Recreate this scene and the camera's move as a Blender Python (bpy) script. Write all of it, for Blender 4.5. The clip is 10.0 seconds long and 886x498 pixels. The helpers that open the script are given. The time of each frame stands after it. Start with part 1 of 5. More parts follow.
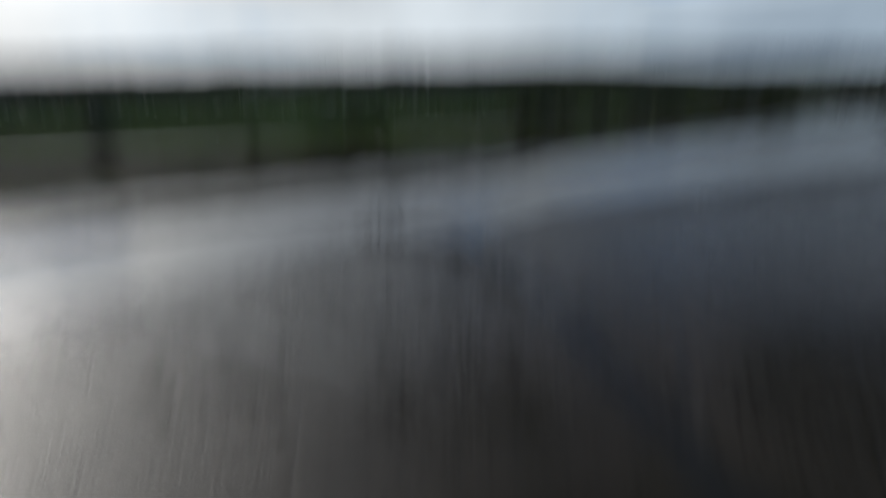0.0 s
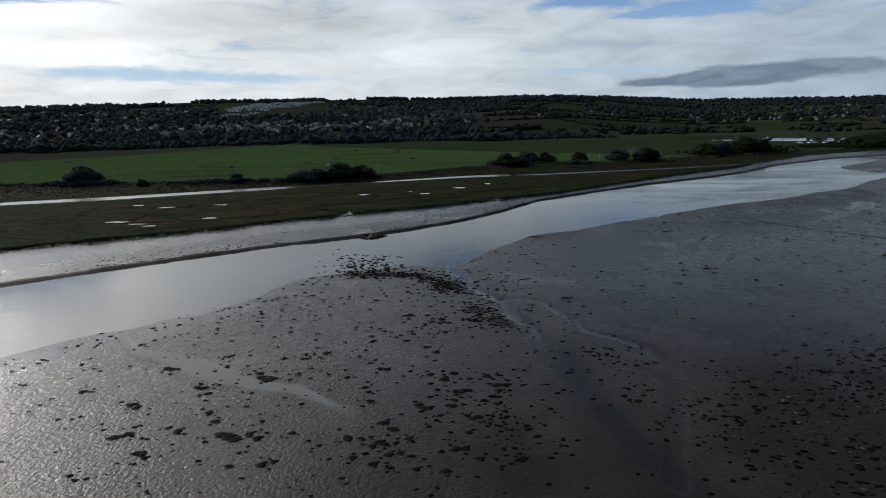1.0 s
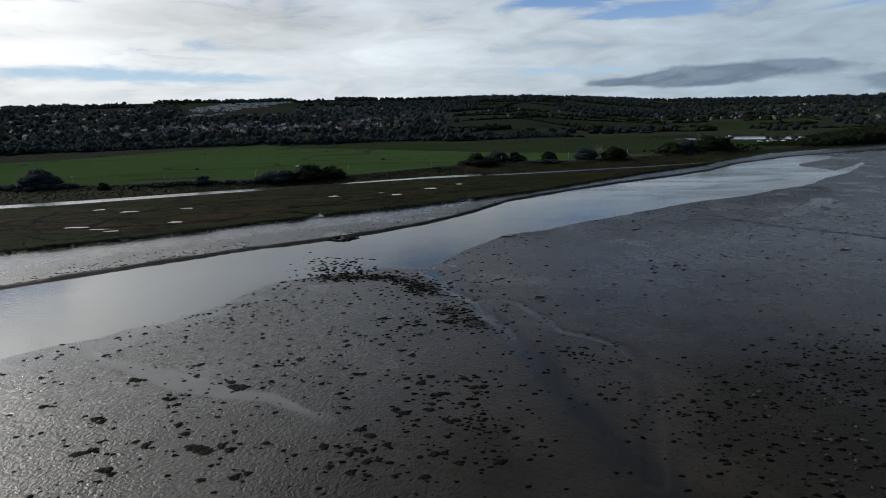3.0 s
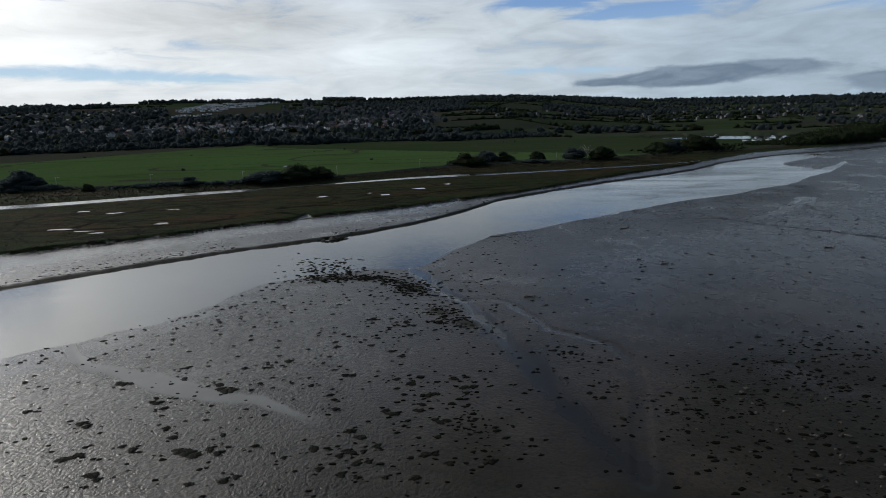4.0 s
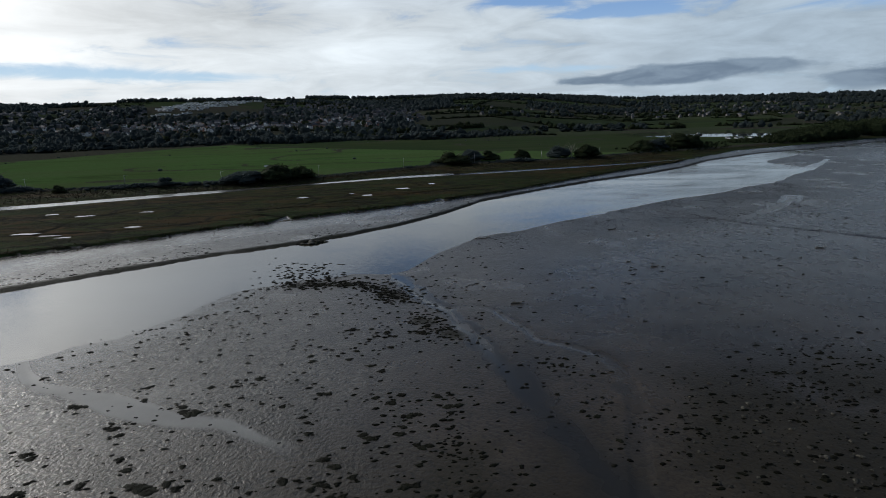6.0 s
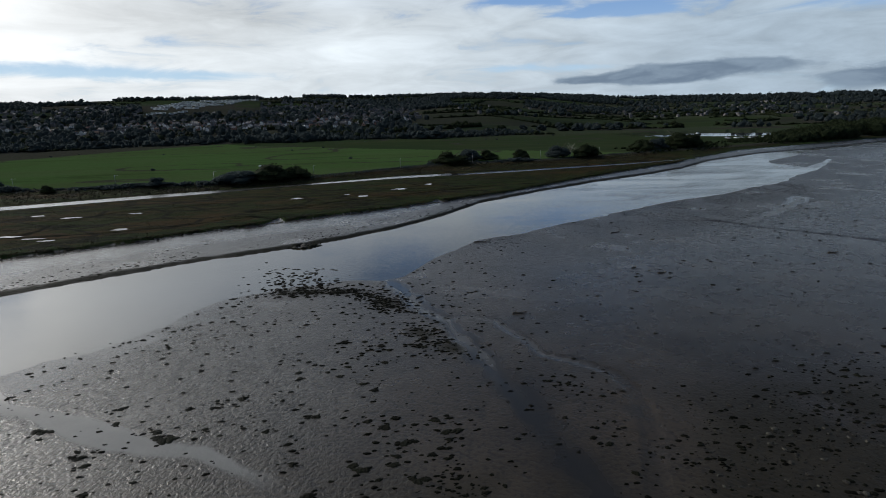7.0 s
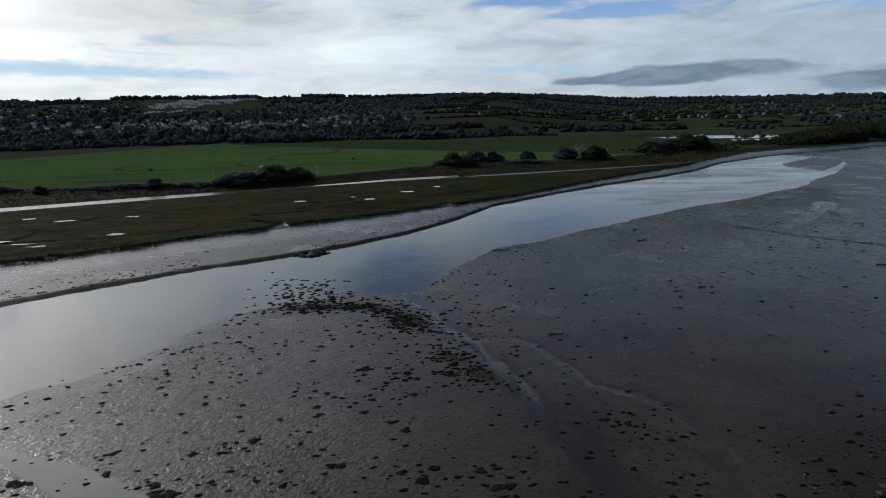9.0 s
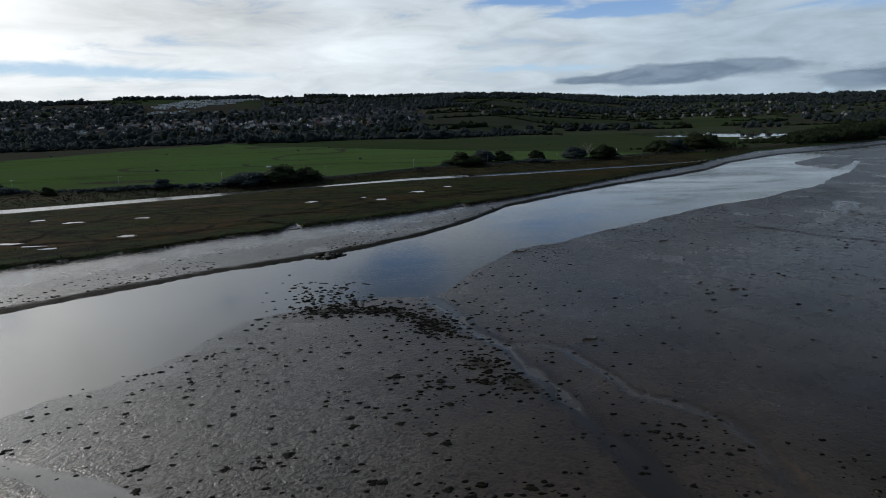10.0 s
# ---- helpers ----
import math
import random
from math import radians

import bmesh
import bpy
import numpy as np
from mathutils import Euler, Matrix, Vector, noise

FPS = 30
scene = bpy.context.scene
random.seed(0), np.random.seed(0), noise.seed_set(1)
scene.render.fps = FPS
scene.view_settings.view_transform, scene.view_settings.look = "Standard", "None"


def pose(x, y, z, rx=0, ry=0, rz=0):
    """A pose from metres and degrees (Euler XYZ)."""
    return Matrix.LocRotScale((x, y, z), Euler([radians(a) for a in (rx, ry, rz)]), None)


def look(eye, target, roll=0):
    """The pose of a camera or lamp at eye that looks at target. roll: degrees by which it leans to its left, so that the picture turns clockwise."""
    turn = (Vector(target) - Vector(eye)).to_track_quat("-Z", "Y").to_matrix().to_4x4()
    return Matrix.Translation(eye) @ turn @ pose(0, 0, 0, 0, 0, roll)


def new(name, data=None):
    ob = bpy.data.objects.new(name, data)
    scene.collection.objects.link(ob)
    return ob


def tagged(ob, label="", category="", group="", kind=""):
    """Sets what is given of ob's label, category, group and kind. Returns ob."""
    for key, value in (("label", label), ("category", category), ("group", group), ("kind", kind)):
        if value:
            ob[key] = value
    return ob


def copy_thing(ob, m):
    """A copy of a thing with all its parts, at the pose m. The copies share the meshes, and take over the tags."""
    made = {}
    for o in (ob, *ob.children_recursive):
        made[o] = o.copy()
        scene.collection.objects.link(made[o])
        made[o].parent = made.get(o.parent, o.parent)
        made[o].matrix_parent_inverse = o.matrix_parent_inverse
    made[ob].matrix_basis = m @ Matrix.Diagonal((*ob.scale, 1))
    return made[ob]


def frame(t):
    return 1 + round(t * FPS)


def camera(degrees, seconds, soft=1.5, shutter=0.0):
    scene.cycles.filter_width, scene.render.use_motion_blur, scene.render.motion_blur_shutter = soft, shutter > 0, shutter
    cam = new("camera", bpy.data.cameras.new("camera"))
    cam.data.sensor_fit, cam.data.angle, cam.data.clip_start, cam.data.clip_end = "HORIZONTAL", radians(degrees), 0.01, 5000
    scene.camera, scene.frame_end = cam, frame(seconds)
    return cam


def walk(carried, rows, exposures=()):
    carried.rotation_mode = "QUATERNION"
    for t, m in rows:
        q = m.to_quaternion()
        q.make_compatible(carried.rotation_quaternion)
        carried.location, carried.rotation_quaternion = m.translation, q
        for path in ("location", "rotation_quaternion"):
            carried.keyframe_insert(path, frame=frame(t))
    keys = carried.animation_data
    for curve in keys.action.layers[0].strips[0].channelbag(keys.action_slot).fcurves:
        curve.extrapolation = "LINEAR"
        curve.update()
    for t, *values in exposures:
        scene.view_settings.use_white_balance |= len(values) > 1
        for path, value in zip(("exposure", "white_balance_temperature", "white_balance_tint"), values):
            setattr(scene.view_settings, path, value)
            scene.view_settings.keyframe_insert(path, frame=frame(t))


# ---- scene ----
cam = camera(77.7, 10.0, soft=0.95, shutter=0.5)

# ---- camera: seconds, eye, target, roll ----
ROWS = (
    (0.0, (0.682, 0.465, 27.900), (0.554, 2.405, 27.440), -1.0),
    (0.7, (0.674, 0.597, 27.956), (0.584, 2.542, 27.497), -1.1),
    (1.0, (0.676, 0.684, 27.985), (0.605, 2.629, 27.527), -1.2),
    (1.5, (0.663, 0.879, 28.029), (0.619, 2.825, 27.570), -1.3),
    (2.0, (0.558, 1.062, 28.061), (0.542, 3.009, 27.602), -1.3),
    (2.5, (0.432, 1.201, 28.070), (0.441, 3.148, 27.610), -1.4),
    (3.0, (0.355, 1.242, 28.088), (0.387, 3.188, 27.628), -1.4),
    (4.5, (0.352, 1.367, 28.126), (0.440, 3.311, 27.664), -1.5),
    (5.0, (0.477, 2.178, 28.119), (0.580, 4.121, 27.656), -1.5),
    (5.5, (0.705, 3.675, 28.098), (0.820, 5.616, 27.633), -1.55),
    (7.0, (1.237, 10.236, 28.086), (1.370, 12.175, 27.615), -1.5),
    (7.5, (1.088, 12.634, 28.125), (1.221, 14.573, 27.654), -1.4),
    (8.0, (0.496, 14.821, 28.133), (0.630, 16.761, 27.663), -1.3),
    (8.5, (-0.660, 16.644, 28.100), (-0.521, 18.584, 27.631), -1.2),
    (9.0, (-2.209, 18.253, 28.069), (-2.068, 20.192, 27.599), -1.2),
    (9.5, (-3.920, 19.649, 28.022), (-3.777, 21.587, 27.552), -1.3),
    (10.0, (-5.520, 20.903, 27.948), (-5.386, 22.842, 27.477), -1.4),
)


def opening(k):
    """The shaken start of the shot: the camera points low, nods fast and swings up until it settles at two thirds of a second."""
    (t0, e0, a0, r0), (t1, e1, a1, r1) = ROWS[:2]
    u = k / FPS / t1
    e, a = Vector(e0).lerp(Vector(e1), u), Vector(a0).lerp(Vector(a1), u)
    calm = min(1.0, (20 - k) / 5)
    nod = (8.0 - 5.0 * u) * math.sin(math.tau * k / 3.75) * calm - 3.6 * (1 - u) ** 1.3 * calm
    return (k / FPS, look(e, a, r0 + (r1 - r0) * u) @ pose(0, 0, 0, nod, 0, 0))


walk(cam, [opening(k) for k in range(20)] + [(t, look(e, a, r)) for t, e, a, r in ROWS[1:]], [(0.0, 0.0), (3.0, 0.0), (7.0, 0.1), (10.0, 0.1)])

# ---- light ----
SUN_AZ, SUN_EL = -55.0, 23.0
SUN_DIR = Vector((math.sin(radians(SUN_AZ)) * math.cos(radians(SUN_EL)),
                  math.cos(radians(SUN_AZ)) * math.cos(radians(SUN_EL)), math.sin(radians(SUN_EL))))
sun_lamp = new("sun", bpy.data.lights.new("sun", "SUN"))
sun_lamp.data.energy, sun_lamp.data.angle, sun_lamp.data.color = 1.5, radians(14), (1.0, 0.96, 0.90)
sun_lamp.matrix_world = look(SUN_DIR * 300, (0, 0, 0))


class Nodes:
    """Small helper to wire node trees."""

    def __init__(self, tree):
        self.t = tree
        tree.nodes.clear()

    def n(self, kind, ins=None, **props):
        nd = self.t.nodes.new(kind)
        if "operation" in props:
            nd.operation = props["operation"]
        if "use_clamp" in props:
            nd.use_clamp = props["use_clamp"]
        if "feature" in props:
            nd.feature = props["feature"]
        if "attribute_name" in props:
            nd.attribute_name = props["attribute_name"]
        if "interpolation_type" in props:
            nd.interpolation_type = props["interpolation_type"]
        if "data_type" in props:
            nd.data_type, nd.blend_type = props["data_type"], props["blend_type"]
        for k, v in (ins or {}).items():
            sock = nd.inputs[k]
            if isinstance(v, bpy.types.NodeSocket):
                self.t.links.new(v, sock)
            else:
                sock.default_value = v
        return nd

    def m(self, op, a, b=0.0, c=0.0, clamp=False):
        return self.n("ShaderNodeMath", {0: a, 1: b, 2: c}, operation=op, use_clamp=clamp).outputs[0]

    def rgb(self, f, a, b, blend="MIX"):
        nd = self.n("ShaderNodeMix", data_type="RGBA", blend_type=blend)
        for sock, v in ((nd.inputs[0], f), (nd.inputs[6], a), (nd.inputs[7], b)):
            if isinstance(v, bpy.types.NodeSocket):
                self.t.links.new(v, sock)
            else:
                sock.default_value = (*v, 1) if isinstance(v, tuple) and len(v) == 3 else v
        return nd.outputs[2]

    def noise(self, vec, scale, detail=4, rough=0.55, distort=0.0):
        return self.n("ShaderNodeTexNoise", {"Vector": vec, "Scale": scale, "Detail": detail, "Roughness": rough, "Distortion": distort}).outputs[0]

    def step(self, v, lo, hi):
        return self.n("ShaderNodeMapRange", {0: v, 1: lo, 2: hi}, interpolation_type="SMOOTHSTEP").outputs[0]

    def attr(self, name):
        return self.n("ShaderNodeAttribute", attribute_name=name).outputs["Fac"]


def make_world():
    world = bpy.data.worlds.new("sky")
    scene.world = world
    world.use_nodes = True
    w = Nodes(world.node_tree)
    sky = w.n("ShaderNodeTexSky")
    sky.sky_type, sky.sun_disc, sky.sun_elevation, sky.sun_rotation = "NISHITA", False, radians(SUN_EL), radians(SUN_AZ)
    sky.air_density, sky.dust_density, sky.ozone_density = 1.0, 0.4, 2.5
    co = w.n("ShaderNodeTexCoord").outputs["Generated"]
    sep = w.n("ShaderNodeSeparateXYZ", {0: co}).outputs
    x, y, z = sep[0], sep[1], sep[2]
    zc = w.m("ADD", w.m("MAXIMUM", z, 0.0), 0.20)
    flat = w.n("ShaderNodeCombineXYZ", {0: w.m("DIVIDE", x, zc), 1: w.m("DIVIDE", y, zc), 2: 3.1}).outputs[0]
    az = w.m("MULTIPLY", w.m("ARCTAN2", x, y), 57.2958)
    el = w.m("MULTIPLY", w.m("ARCSINE", z), 57.2958)
    wisp = w.noise(flat, 1.25, 12, 0.66, 0.25)
    broad = w.noise(flat, 0.42, 3, 0.5, 0.2)
    fine = w.noise(flat, 1.9, 10, 0.62, 0.3)
    local = w.n("ShaderNodeCombineXYZ", {0: w.m("MULTIPLY", az, 0.105), 1: w.m("MULTIPLY", el, 0.46), 2: 4.7}).outputs[0]
    puff = w.noise(local, 1.2, 9, 0.58, 0.55)
    mix = w.m("ADD", w.m("ADD", w.m("MULTIPLY", wisp, 0.30), w.m("MULTIPLY", puff, 0.72)), w.m("MULTIPLY", broad, 0.13))

    def blot(a0, e0, sa, se, gain):
        da = w.m("DIVIDE", w.m("SUBTRACT", az, a0), sa)
        de = w.m("DIVIDE", w.m("SUBTRACT", el, e0), se)
        r2 = w.m("ADD", w.m("MULTIPLY", da, da), w.m("MULTIPLY", de, de))
        return w.m("MULTIPLY", w.m("EXPONENT", w.m("MULTIPLY", r2, -1.0)), gain)

    # torn gaps of blue in a thin white sheet
    gap = w.m("ADD", w.m("ADD", blot(13.5, 10.8, 5, 0.9, 0.40), blot(22.0, 9.1, 5.5, 0.75, 0.42)), w.m("ADD", blot(38.5, 8.0, 6, 0.7, 0.25), blot(-31, 4.5, 9, 0.70, 0.25)))
    gap = w.m("ADD", gap, w.m("ADD", blot(-19, 4.1, 9, 0.60, 0.25), w.m("ADD", blot(11, 4.4, 3.5, 0.45, 0.22), blot(18.5, 4.2, 3.5, 0.35, 0.20))))
    gap = w.m("ADD", gap, w.m("ADD", blot(-1, 16.5, 5, 3, 0.28), w.m("ADD", blot(19, 16, 8, 3, 0.22), blot(-40, 11.0, 7, 2.2, 0.36))))
    high = w.m("MULTIPLY", w.step(el, 11.0, 30.0), 0.22)
    sdot = w.n("ShaderNodeVectorMath", {0: co, 1: SUN_DIR}, operation="DOT_PRODUCT").outputs["Value"]
    glow = w.m("POWER", w.m("MAXIMUM", sdot, 0.0), 4.0)
    high = w.m("MULTIPLY", high, w.m("SUBTRACT", 1.0, w.m("MULTIPLY", glow, 1.6), clamp=True))
    cover = w.step(w.m("SUBTRACT", w.m("SUBTRACT", mix, gap), high), 0.33, 0.54)
    core = w.m("MULTIPLY", w.m("POWER", w.m("MAXIMUM", sdot, 0.0), 20.0), w.step(el, 5.0, 15.0))
    low = w.m("ADD", w.m("ADD", 0.53, w.m("MULTIPLY", w.step(sdot, 0.0, 0.75), 0.20)), w.m("ADD", w.m("MULTIPLY", w.m("SUBTRACT", fine, 0.5), 0.26), w.m("MULTIPLY", w.m("SUBTRACT", puff, 0.5), 0.50)))
    low = w.m("ADD", w.m("SUBTRACT", low, w.m("ADD", blot(-24, 9.6, 6, 1.9, 0.16), blot(-13.5, 9.4, 7, 2.2, 0.17))), w.m("ADD", blot(-33, 5.8, 8, 1.1, 0.20), blot(-6, 6.4, 9, 1.3, 0.10)))
    upper = w.m("ADD", 0.09, w.m("MULTIPLY", w.step(sdot, 0.25, 0.95), 0.58))
    fade = w.step(el, 8.5, 18.0)
    lum = w.m("ADD", w.m("MULTIPLY", low, w.m("SUBTRACT", 1.0, fade)), w.m("MULTIPLY", upper, fade))
    lum = w.m("ADD", lum, w.m("ADD", w.m("MULTIPLY", w.m("MULTIPLY", glow, 0.75), w.m("ADD", 0.28, w.m("MULTIPLY", fade, 0.72))), w.m("MULTIPLY", core, 2.9)))
    white = w.rgb(glow, w.rgb(w.step(sdot, 0.0, 0.65), (0.70, 0.87, 1.04), (0.84, 0.94, 1.02)), (0.995, 0.985, 0.962))
    white = w.rgb(w.m("MULTIPLY", fade, w.m("SUBTRACT", 1.0, w.m("MULTIPLY", w.m("POWER", w.m("MAXIMUM", sdot, 0.0), 2.0), 1.15), clamp=True)), white, (0.54, 0.78, 1.19))
    cloud = w.n("ShaderNodeVectorMath", {0: white, "Scale": lum}, operation="SCALE").outputs[0]
    # low grey bank of cloud
    band = w.m("ADD", w.m("ADD", blot(30.5, 3.65, 6.5, 0.62, 1.0), blot(23.5, 3.15, 5, 0.70, 0.9)), w.m("ADD", w.m("ADD", blot(42, 2.3, 4.5, 0.85, 0.95), blot(26.5, 2.75, 4.0, 0.5, 0.6)), blot(17.8, 2.95, 2.6, 0.32, 0.8)))
    ridge = w.n("ShaderNodeCombineXYZ", {0: w.m("MULTIPLY", az, 0.30), 1: w.m("MULTIPLY", el, 0.95), 2: 1.3}).outputs[0]
    lump = w.noise(ridge, 1.0, 7, 0.58, 0.3)
    ragged = w.step(w.m("ADD", band, w.m("MULTIPLY", w.m("SUBTRACT", lump, 0.5), 1.25)), 0.16, 0.66)
    ragged = w.m("MULTIPLY", ragged, w.step(band, 0.02, 0.20))
    air = w.n("ShaderNodeVectorMath", {0: sky.outputs[0], "Scale": 0.05}, operation="SCALE").outputs[0]
    clear = w.rgb(w.step(el, 2.0, 12.0), (0.52, 0.72, 0.92), (0.20, 0.37, 0.70))
    dim = w.m("SUBTRACT", 1.0, w.m("MULTIPLY", w.step(el, 11.0, 24.0), 0.72))
    air = w.rgb(0.75, air, w.n("ShaderNodeVectorMath", {0: clear, "Scale": dim}, operation="SCALE").outputs[0])
    tone = w.rgb(cover, air, cloud)
    tone = w.rgb(w.m("MULTIPLY", ragged, 0.95), tone, w.rgb(w.step(lump, 0.35, 0.7), (0.140, 0.195, 0.270), (0.215, 0.285, 0.370)))
    bg = w.n("ShaderNodeBackground", {0: tone, 1: 1.0})
    w.t.links.new(bg.outputs[0], w.n("ShaderNodeOutputWorld").inputs[0])


make_world()


# ---- materials ----
def material(name):
    mat = bpy.data.materials.new(name)
    mat.use_nodes = True
    return mat, Nodes(mat.node_tree)


def finish(w, shader):
    w.t.links.new(shader, w.n("ShaderNodeOutputMaterial").inputs[0])


def plain(name, a, b, rough=0.8, scale=1.0, bump=0.0, spec=0.5, per_object=0.0, per_island=0.0, metal=0.0, depth=0.05, leafy=0.0):
    """A two-tone grained surface; a and b are its darker and lighter base colours."""
    mat, w = material(name)
    co = w.n("ShaderNodeTexCoord").outputs["Object"]
    big, small = w.noise(co, scale, 4), w.noise(co, scale * 7, 5, 0.65)
    f = w.step(w.m("ADD", w.m("MULTIPLY", big, 0.55), w.m("MULTIPLY", small, 0.45)), 0.3, 0.7)
    col = w.rgb(f, a, b)
    if per_object or per_island:
        rnd = w.n("ShaderNodeObjectInfo").outputs["Random"] if per_object else w.n("ShaderNodeNewGeometry").outputs["Random Per Island"]
        k = per_object or per_island
        val = w.m("ADD", 1.0 - k, w.m("MULTIPLY", rnd, 2 * k))
        col = w.n("ShaderNodeHueSaturation", {"Value": val, "Hue": w.m("ADD", 0.49, w.m("MULTIPLY", rnd, 0.02)), "Color": col}).outputs[0]
    ins = {"Base Color": col, "Roughness": w.m("ADD", rough - 0.08, w.m("MULTIPLY", small, 0.16), clamp=True), "Specular IOR Level": spec, "Metallic": metal}
    if bump:
        ins["Normal"] = w.n("ShaderNodeBump", {"Strength": bump, "Distance": depth, "Height": small}).outputs[0]
    out = w.n("ShaderNodeBsdfPrincipled", ins).outputs[0]
    if leafy:
        out = w.n("ShaderNodeMixShader", {0: leafy, 1: out, 2: w.n("ShaderNodeBsdfTranslucent", {0: col}).outputs[0]}).outputs[0]
    finish(w, out)
    return mat


def make_ground_material():
    mat, w = material("estuary_ground")
    co = w.n("ShaderNodeTexCoord").outputs["Object"]
    mud_a, marsh_a, smooth_a, parcel, dark_a = (w.attr(k) for k in ("mud", "marsh", "smooth", "parcel", "rough_land"))
    # wet mud: gritty relief, film of water in the smooth runs
    n1, n2, n3 = w.noise(co, 0.06, 4), w.noise(co, 0.6, 5), w.noise(co, 2.7, 3, 0.58, 0.3)
    lumps = w.noise(co, 1.15, 5, 0.6, 0.5)
    grit = w.m("ADD", w.m("MULTIPLY", n3, 0.75), w.m("MULTIPLY", lumps, 0.45))
    # Dark flecks: the shaded sides of mud lumps, put into the colour.
    shade_fleck = w.m("MULTIPLY", w.step(w.noise(w.n("ShaderNodeMapping", {0: co, 2: (0, 0, 0.5), 3: (0.7, 1.3, 1.0)}).outputs[0], 2.3, 5, 0.62, 0.3), 0.60, 0.68), w.step(w.noise(co, 0.16, 3), 0.34, 0.60))
    film = w.m("MAXIMUM", smooth_a, w.m("MULTIPLY", w.step(n1, 0.50, 0.70), 0.55), clamp=True)
    c = w.rgb(w.step(n1, 0.35, 0.65), (0.0300, 0.0212, 0.0128), (0.0520, 0.0385, 0.0245))
    c = w.rgb(w.m("MULTIPLY", w.step(n2, 0.45, 0.75), 0.5), c, (0.0222, 0.0172, 0.0100))
    # Shade in the pits painted as darker mud where the relief is low.
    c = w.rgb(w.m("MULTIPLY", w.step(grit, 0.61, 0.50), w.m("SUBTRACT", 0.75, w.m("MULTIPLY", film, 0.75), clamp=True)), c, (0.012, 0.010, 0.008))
    # Sun glint painted as a paler colour on the tops of the relief.
    c = w.rgb(w.m("MULTIPLY", w.attr("pale"), w.step(grit, 0.54, 0.68)), c, w.rgb(n2, (0.085, 0.077, 0.064), (0.130, 0.120, 0.102)))
    c = w.rgb(w.m("MULTIPLY", shade_fleck, w.m("SUBTRACT", w.attr("grit"), film, clamp=True)), c, (0.012, 0.0105, 0.008))
    c = w.rgb(w.m("MULTIPLY", w.attr("silt"), 0.9), c, w.rgb(n2, (0.150, 0.147, 0.136), (0.200, 0.195, 0.180)))
    c = w.rgb(w.m("MULTIPLY", w.attr("algae_shade"), 0.95), c, (0.0115, 0.0110, 0.0060))
    c = w.rgb(w.m("MULTIPLY", w.m("SUBTRACT", smooth_a, w.attr("silt"), clamp=True), 0.75), c, (0.013, 0.0145, 0.0155))
    rough = w.m("SUBTRACT", w.m("ADD", 0.24, w.m("MULTIPLY", n2, 0.16)), w.m("SUBTRACT", w.m("MULTIPLY", film, 0.17), w.m("MULTIPLY", w.attr("silt"), 0.30)))
    rough = w.m("ADD", w.m("SUBTRACT", rough, w.m("MULTIPLY", w.attr("pale"), 0.06)), w.m("MULTIPLY", w.attr("algae_shade"), 0.30), clamp=True)
    bmp = w.n("ShaderNodeBump", {"Strength": w.m("MULTIPLY", w.m("MULTIPLY", w.attr("grit"), w.m("SUBTRACT", 1.0, w.m("MULTIPLY", w.attr("silt"), 0.9), clamp=True)), w.m("SUBTRACT", 1.0, w.m("MULTIPLY", film, 0.93), clamp=True)), "Distance": 0.20, "Height": grit}).outputs[0]
    mud = w.n("ShaderNodeBsdfPrincipled", {"Base Color": c, "Roughness": rough, "IOR": 1.33, "Specular IOR Level": w.m("SUBTRACT", 0.5, w.m("MULTIPLY", w.attr("algae_shade"), 0.38)), "Normal": bmp}).outputs[0]
    # salt marsh
    s1, s2 = w.noise(w.n("ShaderNodeMapping", {0: co, 3: (0.6, 1.5, 1.0)}).outputs[0], 0.05, 6, 0.62, 0.6), w.noise(co, 0.8, 7, 0.68)
    rill = w.n("ShaderNodeTexVoronoi", {"Vector": w.n("ShaderNodeMapping", {0: co, 3: (0.05, 0.11, 0.1)}).outputs[0], "Scale": 1.0}, feature="DISTANCE_TO_EDGE").outputs[0]
    g = w.rgb(w.step(s1, 0.38, 0.62), (0.0165, 0.0240, 0.0060), (0.0440, 0.0250, 0.0105))
    g = w.rgb(w.m("MULTIPLY", w.step(s2, 0.45, 0.70), 0.8), g, (0.0270, 0.0330, 0.0110))
    g = w.rgb(w.m("MULTIPLY", w.attr("rim"), w.step(s2, 0.30, 0.55)), g, (0.0190, 0.0320, 0.0092))
    tuss = w.noise(co, 0.22, 6, 0.7, 0.5)
    g = w.rgb(w.m("MULTIPLY", w.step(tuss, 0.53, 0.66), 0.75), g, (0.0095, 0.0105, 0.0050))
    g = w.rgb(w.m("MULTIPLY", w.step(tuss, 0.45, 0.34), 0.6), g, (0.0420, 0.0330, 0.0135))
    streak = w.noise(w.n("ShaderNodeMapping", {0: co, 2: (0, 0, -0.58), 3: (0.035, 0.30, 0.2)}).outputs[0], 1.0, 6, 0.6, 0.8)
    g = w.rgb(w.m("MULTIPLY", w.step(streak, 0.52, 0.64), 0.85), g, (0.0101, 0.0115, 0.0058))
    g = w.rgb(w.m("MULTIPLY", w.step(streak, 0.45, 0.30), 0.6), g, (0.0268, 0.0321, 0.0116))
    g = w.rgb(w.m("MULTIPLY", w.m("SUBTRACT", 1.0, w.step(w.m("ADD", rill, w.m("MULTIPLY", w.m("SUBTRACT", s2, 0.5), 0.06)), 0.01, 0.07)), 0.85), g, (0.0086, 0.0086, 0.0058))
    g = w.rgb(w.m("MULTIPLY", w.attr("gully"), 0.9), g, (0.0070, 0.0066, 0.0045))
    sb = w.n("ShaderNodeBump", {"Strength": 1.0, "Distance": 0.6, "Height": s2}).outputs[0]
